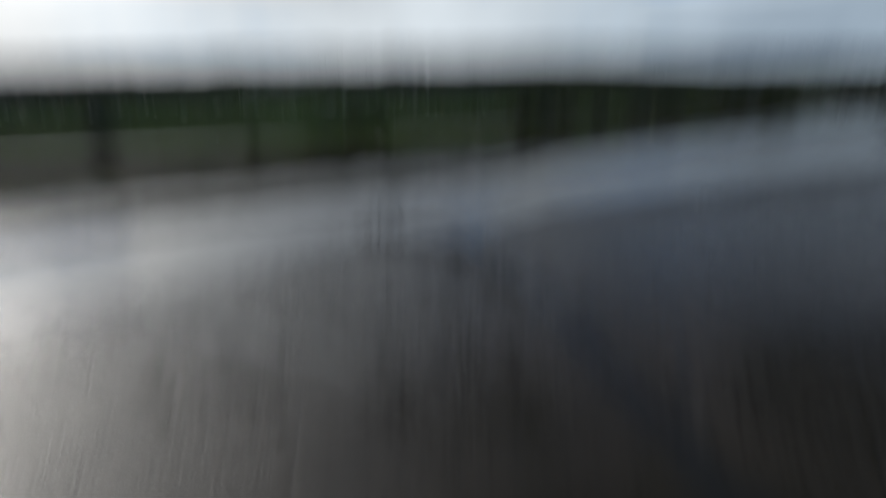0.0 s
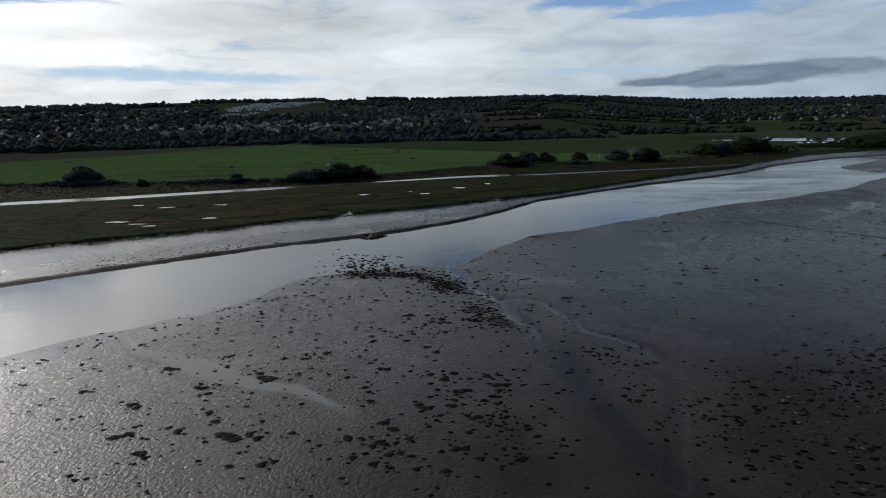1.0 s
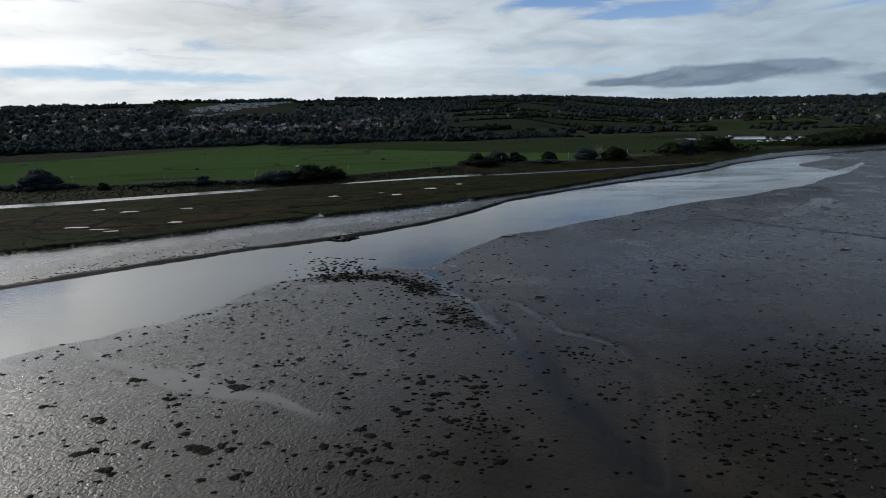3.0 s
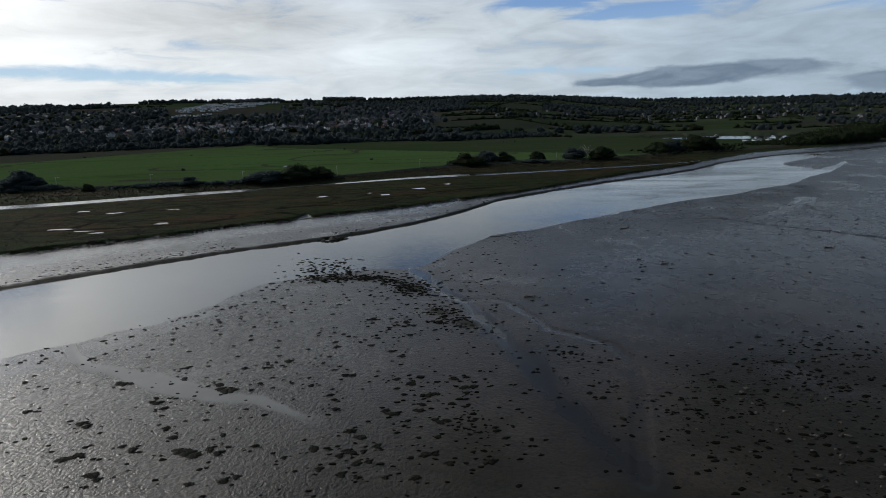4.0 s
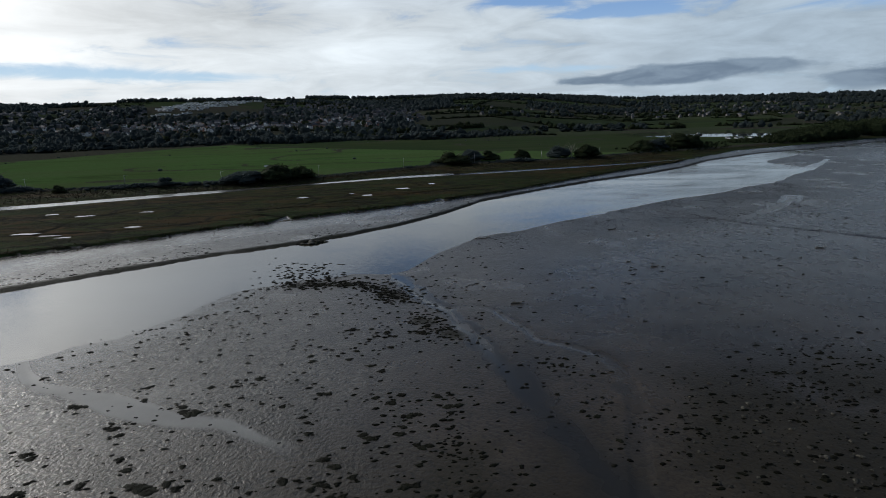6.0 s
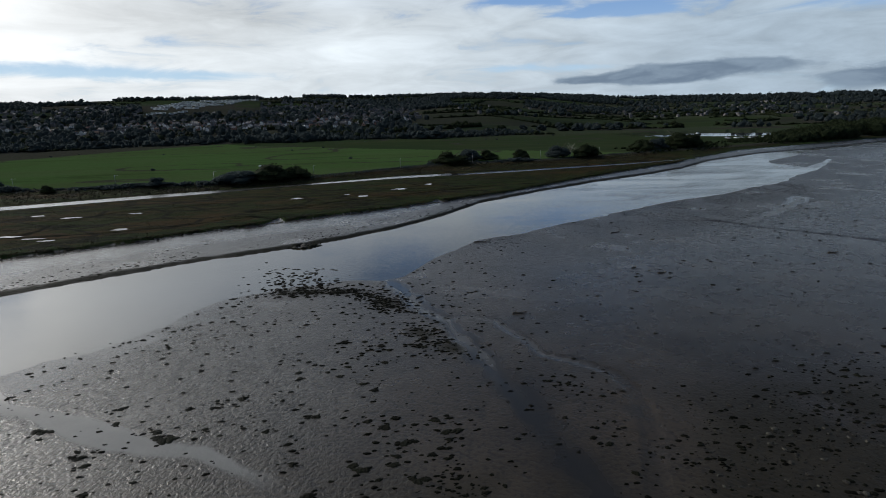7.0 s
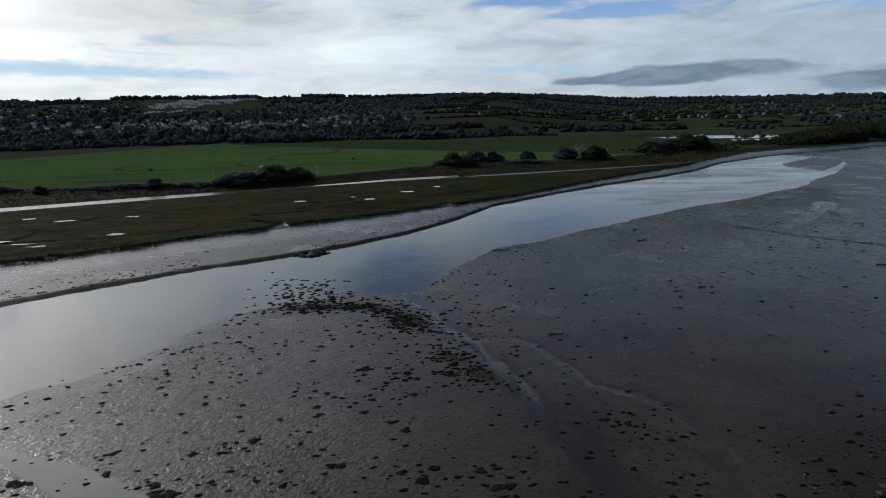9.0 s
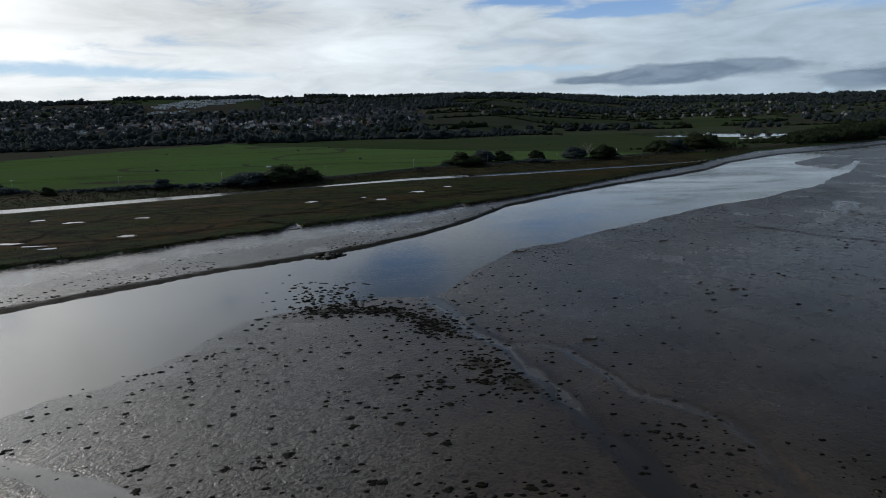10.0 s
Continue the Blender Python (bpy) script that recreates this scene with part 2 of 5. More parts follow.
    marsh = w.n("ShaderNodeBsdfPrincipled", {"Base Color": g, "Roughness": 0.95, "Specular IOR Level": 0.02, "Normal": sb}).outputs[0]
    # pasture and hill fields
    f1, f2 = w.noise(co, 0.012, 5, 0.6, 0.4), w.noise(co, 0.35, 6, 0.65)
    p = w.n("ShaderNodeValToRGB", {0: parcel})
    p.color_ramp.interpolation = "CONSTANT"
    els = p.color_ramp.elements
    # Hill tones after the first are greyed and dimmed: painted haze and cloud shade.
    els[0].color, els[1].color, els[1].position = (0.052, 0.094, 0.031, 1), (0.026, 0.038, 0.019, 1), 0.25
    for pos, col in ((0.42, (0.037, 0.045, 0.030, 1)), (0.58, (0.022, 0.030, 0.020, 1)), (0.74, (0.046, 0.045, 0.035, 1)), (0.88, (0.030, 0.030, 0.027, 1))):
        els.new(pos).color = col
    lay = w.noise(w.n("ShaderNodeMapping", {0: co, 2: (0, 0, -0.25), 3: (0.006, 0.045, 0.05)}).outputs[0], 1.0, 5, 0.6, 0.7)
    fresh = w.m("SUBTRACT", 1.0, w.m("MULTIPLY", w.step(parcel, 0.2, 0.3), 0.65))
    mown = w.rgb(w.m("MULTIPLY", w.m("MULTIPLY", w.step(lay, 0.46, 0.60), 0.45), fresh), p.outputs[0], (0.066, 0.086, 0.040))
    mown = w.rgb(w.m("MULTIPLY", w.step(lay, 0.44, 0.34), 0.55), mown, (0.026, 0.046, 0.017))
    fc = w.rgb(w.m("MULTIPLY", w.step(f1, 0.42, 0.68), 0.35), mown, (0.0432, 0.0480, 0.0204))
    fc = w.rgb(w.m("MULTIPLY", w.step(f2, 0.35, 0.7), 0.55), fc, w.rgb(0.5, fc, (0.02, 0.034, 0.010)))
    # Rough ground lifted a little to hold haze in its colour.
    fc = w.rgb(dark_a, fc, w.rgb(w.step(f2, 0.35, 0.65), (0.0280, 0.0290, 0.0235), (0.0480, 0.0440, 0.0350)))
    fb = w.n("ShaderNodeBump", {"Strength": 0.6, "Distance": 0.4, "Height": f2}).outputs[0]
    field = w.n("ShaderNodeBsdfPrincipled", {"Base Color": fc, "Roughness": 0.95, "Specular IOR Level": 0.0, "Normal": fb}).outputs[0]
    edge = w.m("MULTIPLY", w.m("SUBTRACT", s2, 0.5), 0.7)
    land = w.n("ShaderNodeMixShader", {0: w.step(w.m("ADD", marsh_a, edge), 0.35, 0.65), 1: field, 2: marsh}).outputs[0]
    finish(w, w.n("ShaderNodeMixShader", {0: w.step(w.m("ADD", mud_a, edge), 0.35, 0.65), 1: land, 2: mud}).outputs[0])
    return mat


def make_water_material(name, ripple, tint, dull=0.03):
    mat, w = material(name)
    co = w.n("ShaderNodeTexCoord").outputs["Object"]
    still = w.noise(w.n("ShaderNodeMapping", {0: co, 2: (0, 0, -0.65), 3: (0.35, 1.0, 1.0)}).outputs[0], 0.06, 6, 0.6, 0.6)
    rip = w.noise(w.n("ShaderNodeMapping", {0: co, 2: (0, 0, -0.65), 3: (0.6, 1.3, 1.0)}).outputs[0], 1.3, 5, 0.6)
    breeze = w.m("ADD", 0.35, w.m("MULTIPLY", w.step(w.n("ShaderNodeSeparateXYZ", {0: co}).outputs[0], 0.0, 110.0), 0.65))
    amount = w.m("MULTIPLY", w.m("MULTIPLY", w.step(still, 0.28, 0.78), breeze), ripple)
    bmp = w.n("ShaderNodeBump", {"Strength": w.m("ADD", 0.02, amount, clamp=True), "Distance": 0.10, "Height": rip}).outputs[0]
    col = w.rgb(still, tint, (tint[0] * 1.3, tint[1] * 1.25, tint[2] * 1.1))
    finish(w, w.n("ShaderNodeBsdfPrincipled", {"Base Color": col, "Roughness": w.m("ADD", dull, w.m("MULTIPLY", amount, 0.25)), "IOR": 1.40, "Normal": bmp}).outputs[0])
    return mat


M_GROUND = make_ground_material()
M_RIVER = make_water_material("river_water", 0.75, (0.036, 0.034, 0.027))
M_CREEK = make_water_material("creek_water", 1.0, (0.045, 0.043, 0.038), 0.17)
M_POOL = make_water_material("still_water", 0.05, (0.035, 0.036, 0.034))
M_WEED = plain("bladderwrack", (0.006, 0.0063, 0.004), (0.015, 0.015, 0.008), 0.8, 3.0, 0.9, 0.08, per_object=0.25)
M_WEED_STUFF = plain("bladderwrack_scraps", (0.005, 0.005, 0.0035), (0.010, 0.0098, 0.0065), 0.85, 3.0, 0.6, 0.03, per_island=0.3)
M_STONE = plain("shore_stone", (0.024, 0.021, 0.016), (0.072, 0.064, 0.050), 0.75, 2.5, 0.5, 0.2, per_object=0.4)
M_STONE_STUFF = plain("shingle", (0.013, 0.012, 0.009), (0.044, 0.040, 0.032), 0.75, 2.5, 0.3, 0.2, per_island=0.55)
M_LEAF = plain("leaves", (0.0190, 0.0265, 0.0125), (0.0370, 0.0470, 0.0225), 0.85, 0.25, 0.0, 0.05, per_island=0.2, leafy=0.5)
M_CLOD = plain("mud_clods", (0.030, 0.026, 0.020), (0.075, 0.066, 0.054), 0.32, 2.0, 0.4, 0.5, per_island=0.3)
# Distance haze put into the leaf colour, lightened towards grey-blue.
M_LEAF_HAZY = plain("hazy_leaves", (0.0480, 0.0630, 0.0650), (0.0720, 0.0890, 0.0880), 0.9, 0.05, 0.0, 0.03, per_island=0.16, leafy=0.65)
M_REED = plain("reed_stems", (0.0240, 0.0216, 0.0120), (0.0480, 0.0384, 0.0204), 0.85, 0.3, 0.0, 0.15, per_island=0.35)
M_TUFT = plain("marsh_tufts", (0.0170, 0.0225, 0.0062), (0.0500, 0.0310, 0.0125), 0.85, 0.07, 0.0, 0.15, per_island=0.35)
M_BARK = plain("bark", (0.05, 0.040, 0.030), (0.12, 0.10, 0.075), 0.9, 3.0, 0.7, 0.2)
M_DEAD = plain("bleached_wood", (0.20, 0.18, 0.15), (0.36, 0.33, 0.28), 0.85, 3.0, 0.4, 0.2)
M_WALL_WHITE = plain("painted_render", (0.58, 0.57, 0.54), (0.76, 0.75, 0.73), 0.8, 0.3, 0.0, 0.3, per_object=0.12)
M_WALL_GREY = plain("weathered_render", (0.11, 0.10, 0.095), (0.25, 0.235, 0.22), 0.85, 0.3, 0.0, 0.25, per_object=0.3)
M_WALL_BRICK = plain("brick_wall", (0.20, 0.11, 0.08), (0.34, 0.20, 0.15), 0.85, 0.6, 0.0, 0.25, per_object=0.2)
M_ROOF_SLATE = plain("slate_roof", (0.045, 0.046, 0.052), (0.085, 0.086, 0.092), 0.7, 0.4, 0.0, 0.2, per_object=0.3)
M_ROOF_TILE = plain("tile_roof", (0.11, 0.062, 0.048), (0.17, 0.10, 0.075), 0.75, 0.4, 0.0, 0.2, per_object=0.25)
M_GLASS = plain("dark_glazing", (0.02, 0.022, 0.025), (0.05, 0.055, 0.06), 0.08, 0.5, 0.0, 0.6)
M_PANEL = plain("white_panel", (0.56, 0.57, 0.57), (0.76, 0.76, 0.75), 0.4, 0.4, 0.0, 0.5, per_object=0.1)
M_PAINT = plain("car_paint", (0.35, 0.37, 0.40), (0.62, 0.63, 0.64), 0.25, 0.4, 0.0, 0.6, per_object=0.5)
M_RUBBER = plain("rubber", (0.015, 0.015, 0.015), (0.03, 0.03, 0.03), 0.8, 4.0)
M_POST = plain("weathered_post", (0.08, 0.065, 0.05), (0.17, 0.14, 0.11), 0.85, 4.0, 0.4)
M_STEEL = plain("galvanised_steel", (0.20, 0.21, 0.22), (0.32, 0.33, 0.34), 0.45, 2.0, metal=0.7)


# ---- small mesh tools ----
def mesh_of(name, verts, faces, mat, smooth=False, cap=()):
    me = bpy.data.meshes.new(name)
    verts = np.asarray(verts, dtype=np.float32).reshape(-1, 3)
    faces, cap = np.asarray(faces, dtype=np.int32), np.asarray(cap, dtype=np.int32)
    k, n = faces.shape[1], len(faces) + (cap.size > 0)
    me.vertices.add(len(verts))
    me.vertices.foreach_set("co", verts.ravel())
    me.loops.add(faces.size + cap.size)
    me.loops.foreach_set("vertex_index", np.concatenate([faces.ravel(), cap]))
    me.polygons.add(n)
    me.polygons.foreach_set("loop_start", np.arange(0, k * n, k, dtype=np.int32))
    me.polygons.foreach_set("loop_total", np.array([k] * len(faces) + [cap.size] * (cap.size > 0), dtype=np.int32))
    me.polygons.foreach_set("use_smooth", np.full(n, smooth))
    me.materials.append(mat)
    me.update(calc_edges=True)
    me.validate()
    return me


def bm_mesh(name, bm, mat, smooth=False):
    me = bpy.data.meshes.new(name)
    bmesh.ops.recalc_face_normals(bm, faces=bm.faces[:])
    for f in bm.faces:
        f.smooth = smooth
    bm.to_mesh(me)
    bm.free()
    me.materials.append(mat)
    return me


def part(name, data, parent, label="", m=None):
    ob = new(name, data)
    ob.parent = parent
    if m is not None:
        ob.matrix_basis = m
    return tagged(ob, label)


def box(bm, size, at=(0, 0, 0), bevel=0.0):
    r = bmesh.ops.create_cube(bm, size=1.0, matrix=Matrix.Translation(at) @ Matrix.Diagonal((*size, 1)))
    if bevel:
        es = list({e for v in r["verts"] for e in v.link_edges})
        bmesh.ops.bevel(bm, geom=es, offset=bevel, segments=1, affect="EDGES")
    return r["verts"]


RNG = np.random.default_rng(7)


def value_noise(x, y, seed):
    """Smooth lattice noise in 0..1."""
    xi, yi = np.floor(x).astype(np.int64), np.floor(y).astype(np.int64)
    fx, fy = x - xi, y - yi
    fx, fy = fx * fx * (3 - 2 * fx), fy * fy * (3 - 2 * fy)

    def h(a, b):
        v = (a * 374761393 + b * 668265263 + seed * 974634777) & 0x7FFFFFFF
        v = ((v ^ (v >> 13)) * 1274126177) & 0x7FFFFFFF
        return ((v ^ (v >> 16)) & 0xFFFF) / 65535.0

    a = h(xi, yi) * (1 - fx) + h(xi + 1, yi) * fx
    b = h(xi, yi + 1) * (1 - fx) + h(xi + 1, yi + 1) * fx
    return a * (1 - fy) + b * fy


def fbm(x, y, scale, seed, octaves=4):
    out, amp, tot = 0.0, 1.0, 0.0
    for k in range(octaves):
        out = out + amp * value_noise(x * scale * 2**k, y * scale * 2**k, seed + k)
        tot, amp = tot + amp, amp * 0.5
    return out / tot


def sm(v, lo=0.0, hi=1.0):
    u = np.clip((v - lo) / (hi - lo), 0, 1)
    return u * u * (3 - 2 * u)


def line(points):
    """A smoothed plan line y(x) through a few places."""
    px, py = np.array(points, float).T
    xs = np.arange(-5200.0, 5200.0, 1.0)
    lo, hi = (py[1] - py[0]) / (px[1] - px[0]), (py[-1] - py[-2]) / (px[-1] - px[-2])
    ys = np.interp(xs, px, py)
    ys = np.where(xs < px[0], py[0] + lo * (xs - px[0]), ys)
    ys = np.where(xs > px[-1], py[-1] + hi * (xs - px[-1]), ys)
    ker = np.hanning(9)
    ys = np.convolve(np.pad(ys, 4, mode="edge"), ker / ker.sum(), mode="valid")
    return lambda x: np.interp(x, xs, ys)


# ---- plan of the estuary ----
near_shore = line([(-186, -108.5), (-93, 6.2), (-57.4, 62.8), (-49.5, 72.5), (-43.5, 76.0), (-38.5, 79.2), (-35.2, 83.5), (-32.8, 90.5), (-29.0, 97.0), (-23, 100.5), (-16.9, 104), (-11, 105.5), (-4.8, 104), (-0.9, 105), (3.3, 110), (7.1, 119.4), (16, 132.4), (34.7, 142.6), (55.8, 158.1), (88.4, 178.2), (112.6, 189.8), (131.4, 203.3), (148.6, 213.9), (166.5, 230.9), (188, 247.7), (220, 280), (238, 302), (246, 338), (279.2, 362.5), (345.6, 394.6), (651, 545)])
far_shore = line([(-170.5, 24.8), (-83.7, 93.8), (-69.8, 104.8), (-43.4, 123.4), (-29.4, 130.5), (-16.4, 138.6), (-2.2, 150), (11.3, 165.8), (26.7, 189.1), (50.8, 210), (80.1, 232.5), (113.2, 253.6), (139.5, 274.4), (169, 305.4), (223.2, 344.1), (283.7, 370.4), (379.8, 421.6), (651, 561.1)])
marsh_edge = line([(-201.5, 48), (-108.5, 117), (-88.5, 128.5), (-76.5, 133.5), (-63, 142), (-52, 151.5), (-38, 158), (-30, 164), (-6.5, 176), (14.3, 189.5), (38, 205.5), (66.5, 230.5), (102.5, 261), (145.5, 294), (161.2, 310), (224.8, 365.8), (379.8, 440.2), (651, 576.6)])
creek_near = line([(-387.5, 77.5), (-165.8, 192.8), (-131.3, 203.4), (-95, 220.1), (-68.2, 231.7), (-44, 245.1), (-3.9, 260.4), (51.1, 272.5), (113.2, 291.9), (152.8, 308.4), (224.8, 372), (379.8, 449.5), (651, 585.9)])
bank_foot = line([(-496, 186), (-212.3, 244.9), (-133.3, 248), (-76, 251.1), (-46.5, 261.9), (20.2, 310), (93, 322.4), (173.6, 362.7), (224.8, 381.3), (379.8, 458.8), (651, 595.2)])


def creek_width(x):
    return np.interp(x, [-387.5, -165.8, -130.2, -94.5, -69.8, -43.4, 0, 52.7, 108.5, 151.9, 170.5], [7.5, 7.0, 7.4, 7.6, 5.6, 1.0, 5.0, 7.0, 4.7, 1.9, 0])


def near_line(x, y, pts):
    """Distance to a short run of a rill, and how far along it; places far off are left out."""
    x, y = np.asarray(x, float), np.asarray(y, float)
    best, along = np.full(x.shape, 1e9), np.zeros(x.shape)
    px, py = np.array(pts, float).T
    near = (x > px.min() - 14) & (x < px.max() + 14) & (y > py.min() - 14) & (y < py.max() + 14)
    if not near.any():
        return best, along
    u, v = x[near], y[near]
    d0, a0, run = np.full(u.shape, 1e9), np.zeros(u.shape), 0.0
    for (ax, ay), (bx, by) in zip(pts[:-1], pts[1:]):
        dx, dy = bx - ax, by - ay
        L2 = dx * dx + dy * dy
        t = np.clip(((u - ax) * dx + (v - ay) * dy) / L2, 0, 1)
        d = np.hypot(u - ax - t * dx, v - ay - t * dy)
        a0 = np.where(d < d0, run + t * math.sqrt(L2), a0)
        d0 = np.minimum(d0, d)
        run += math.sqrt(L2)
    best[near], along[near] = d0, a0 / run
    return best, along


RILL_WEST = [(-48.8, 74.2), (-44.5, 68.2), (-41, 64.6), (-34.2, 61.6), (-27.8, 57.8), (-22.6, 55.2), (-17.5, 53.9), (-13.5, 51.2), (-8.6, 47.7)]
RILL_MID = [(-2.8, 104.8), (0.4, 98.5), (2.0, 92.2), (4.0, 87.0), (6.5, 83.5), (7.3, 77.1), (9.4, 72.6), (10.4, 67.2), (11.6, 61.8), (12.7, 56.2), (13.6, 50.6), (14.6, 46.4), (16.1, 42.0), (17.3, 36.9), (18.5, 24), (17, -15)]
RILL_SIDE = [(6.4, 83.4), (10.2, 83.8), (13.2, 81.5), (14.5, 77.4), (16.2, 73.2), (16.7, 69.8), (20.0, 67.2), (23.0, 64.2), (23.9, 60.3), (23.4, 56.2), (22.2, 52), (19.6, 45.8), (17, 38)]
RILL_EAST = [(70, 146), (79.9, 142.9), (83.1, 138.9), (85.4, 133), (89.7, 128.5), (93.3, 123.7), (101.7, 113), (130, 80)]
SWASH = [(88, 141), (101.3, 150.5), (113.9, 161.6), (125.9, 173.7)]
POOLS = ((-98.6, 152.2, 4.2, 0.9), (-89.7, 149, 2.7, 0.6), (-84.9, 146.2, 2.0, 0.8), (-110.5, 184.6, 2.0, 0.9), (-98, 179.8, 2.7, 1.2), (-80.9, 183.1, 2.0, 1.0),
         (-73.2, 157.5, 2.1, 1.4), (-36, 203.5, 1.8, 1.4), (-19.4, 211.3, 1.1, 0.8), (-13, 204, 1.6, 1.4), (-0.5, 221.2, 2.5, 1.7), (11.3, 231.3, 1.4, 1.7))
# drainage gullies winding through the salt marsh
GULLIES = (
    ((-118, 150), (-108.7, 151.1), (-98.3, 150.6), (-86.8, 150.8), (-71.9, 153.4), (-62.9, 157.4), (-51.2, 165), (-42.4, 169.1), (-34.5, 165)),
    ((-95, 152), (-94.6, 159.3), (-96.7, 168.5), (-94.2, 174.7), (-87.2, 187.2), (-72.2, 191.1), (-61.4, 199)),
    ((-112, 152), (-117.4, 163.7), (-120.8, 173.3), (-121.1, 181.2)),
    ((-45, 178), (-31.1, 183.2), (-17.4, 195.6), (-1.6, 202), (15.8, 213.9), (40, 224)),
)
# drifts of weed: centre, spread, lean, number, clump size
DRIFTS = (
    (-18.5, 107.5, 4.4, 4.2, -0.3, 220, 0.55), (-17.0, 99.6, 3.8, 1.3, 0.0, 130, 0.52), (-10.3, 98.2, 4.4, 1.8, -0.3, 170, 0.50),
    (-2.4, 91.6, 2.2, 2.9, -0.5, 270, 0.47), (2.8, 78.0, 1.8, 2.8, -0.5, 110, 0.42), (6.2, 73.1, 1.8, 1.8, -0.4, 50, 0.40),
    (-4.2, 75.0, 3.2, 2.0, 0.0, 40, 0.50), (-6.8, 68.4, 3.6, 2.2, 0.0, 30, 0.42), (0.3, 54.9, 3.4, 2.6, 0.0, 48, 0.46),
    (4.7, 46.5, 1.4, 2.6, -0.2, 90, 0.30), (17.2, 62.1, 2.6, 1.6, -0.3, 40, 0.34), (18.5, 53.6, 2.0, 2.6, 0.0, 24, 0.38),
    (24.0, 47.4, 2.8, 3.2, -0.2, 80, 0.32), (-28.0, 82.0, 5.5, 3.5, 0.4, 60, 0.30),
)
LAGOON = (352, 596, 106, 78)

SKYLINE = np.array([(-75, 1.5), (-40, 1.62), (-36, 1.78), (-32.7, 1.93), (-28.8, 2.05), (-22.6, 2.2), (-14.8, 2.25), (-8.8, 2.25), (-1.8, 2.1), (4.8, 2.12), (10.3, 2.12), (18, 1.6), (23, 1.25), (30, 1.12), (36, 1.0), (75, 0.9)])


def polar(x, y):
    return np.hypot(x, y - 6.0), np.degrees(np.arctan2(x, y - 6.0))


def crest_reach(az):
    """Distance of the skyline ridge: the western hill is nearer than the eastern ones."""
    return 2100.0 + 1300.0 * sm(az, 6, 24)


def hill(x, y):
    r, az = polar(x, y)
    crest = crest_reach(az)
    top = 28.0 + crest * np.tan(np.radians(np.interp(az, SKYLINE[:, 0], SKYLINE[:, 1]))) - 6.0
    start = 690.0 + 300.0 * sm(az, 8, 24) + 80 * (fbm(x, y, 0.003, 11, 2) - 0.5)
    u = np.clip((r - start) / (crest - start), 0, 1.6)
    rise = np.where(u < 1, u**1.05, 1 - 0.5 * (u - 1))
    lumps = (fbm(x, y, 0.0023, 21, 3) - 0.5) * 30 * sm(u, 0.05, 0.4) * (1 - sm(u, 0.75, 0.97))
    front = sm(np.abs(az), 130, 70)
    return (rise * (top - 2) + lumps) * front


def marsh_depth(x, y):
    """Metres inside the ragged marsh edge, with two small inlets."""
    nick = 6.0 * np.exp(-(((x + 34.5) / 1.6) ** 2)) + 4.0 * np.exp(-(((x - 12.0) / 2.0) ** 2))
    return y - marsh_edge(x) - nick + 3.0 * (fbm(x, y, 0.2, 9, 3) - 0.5)


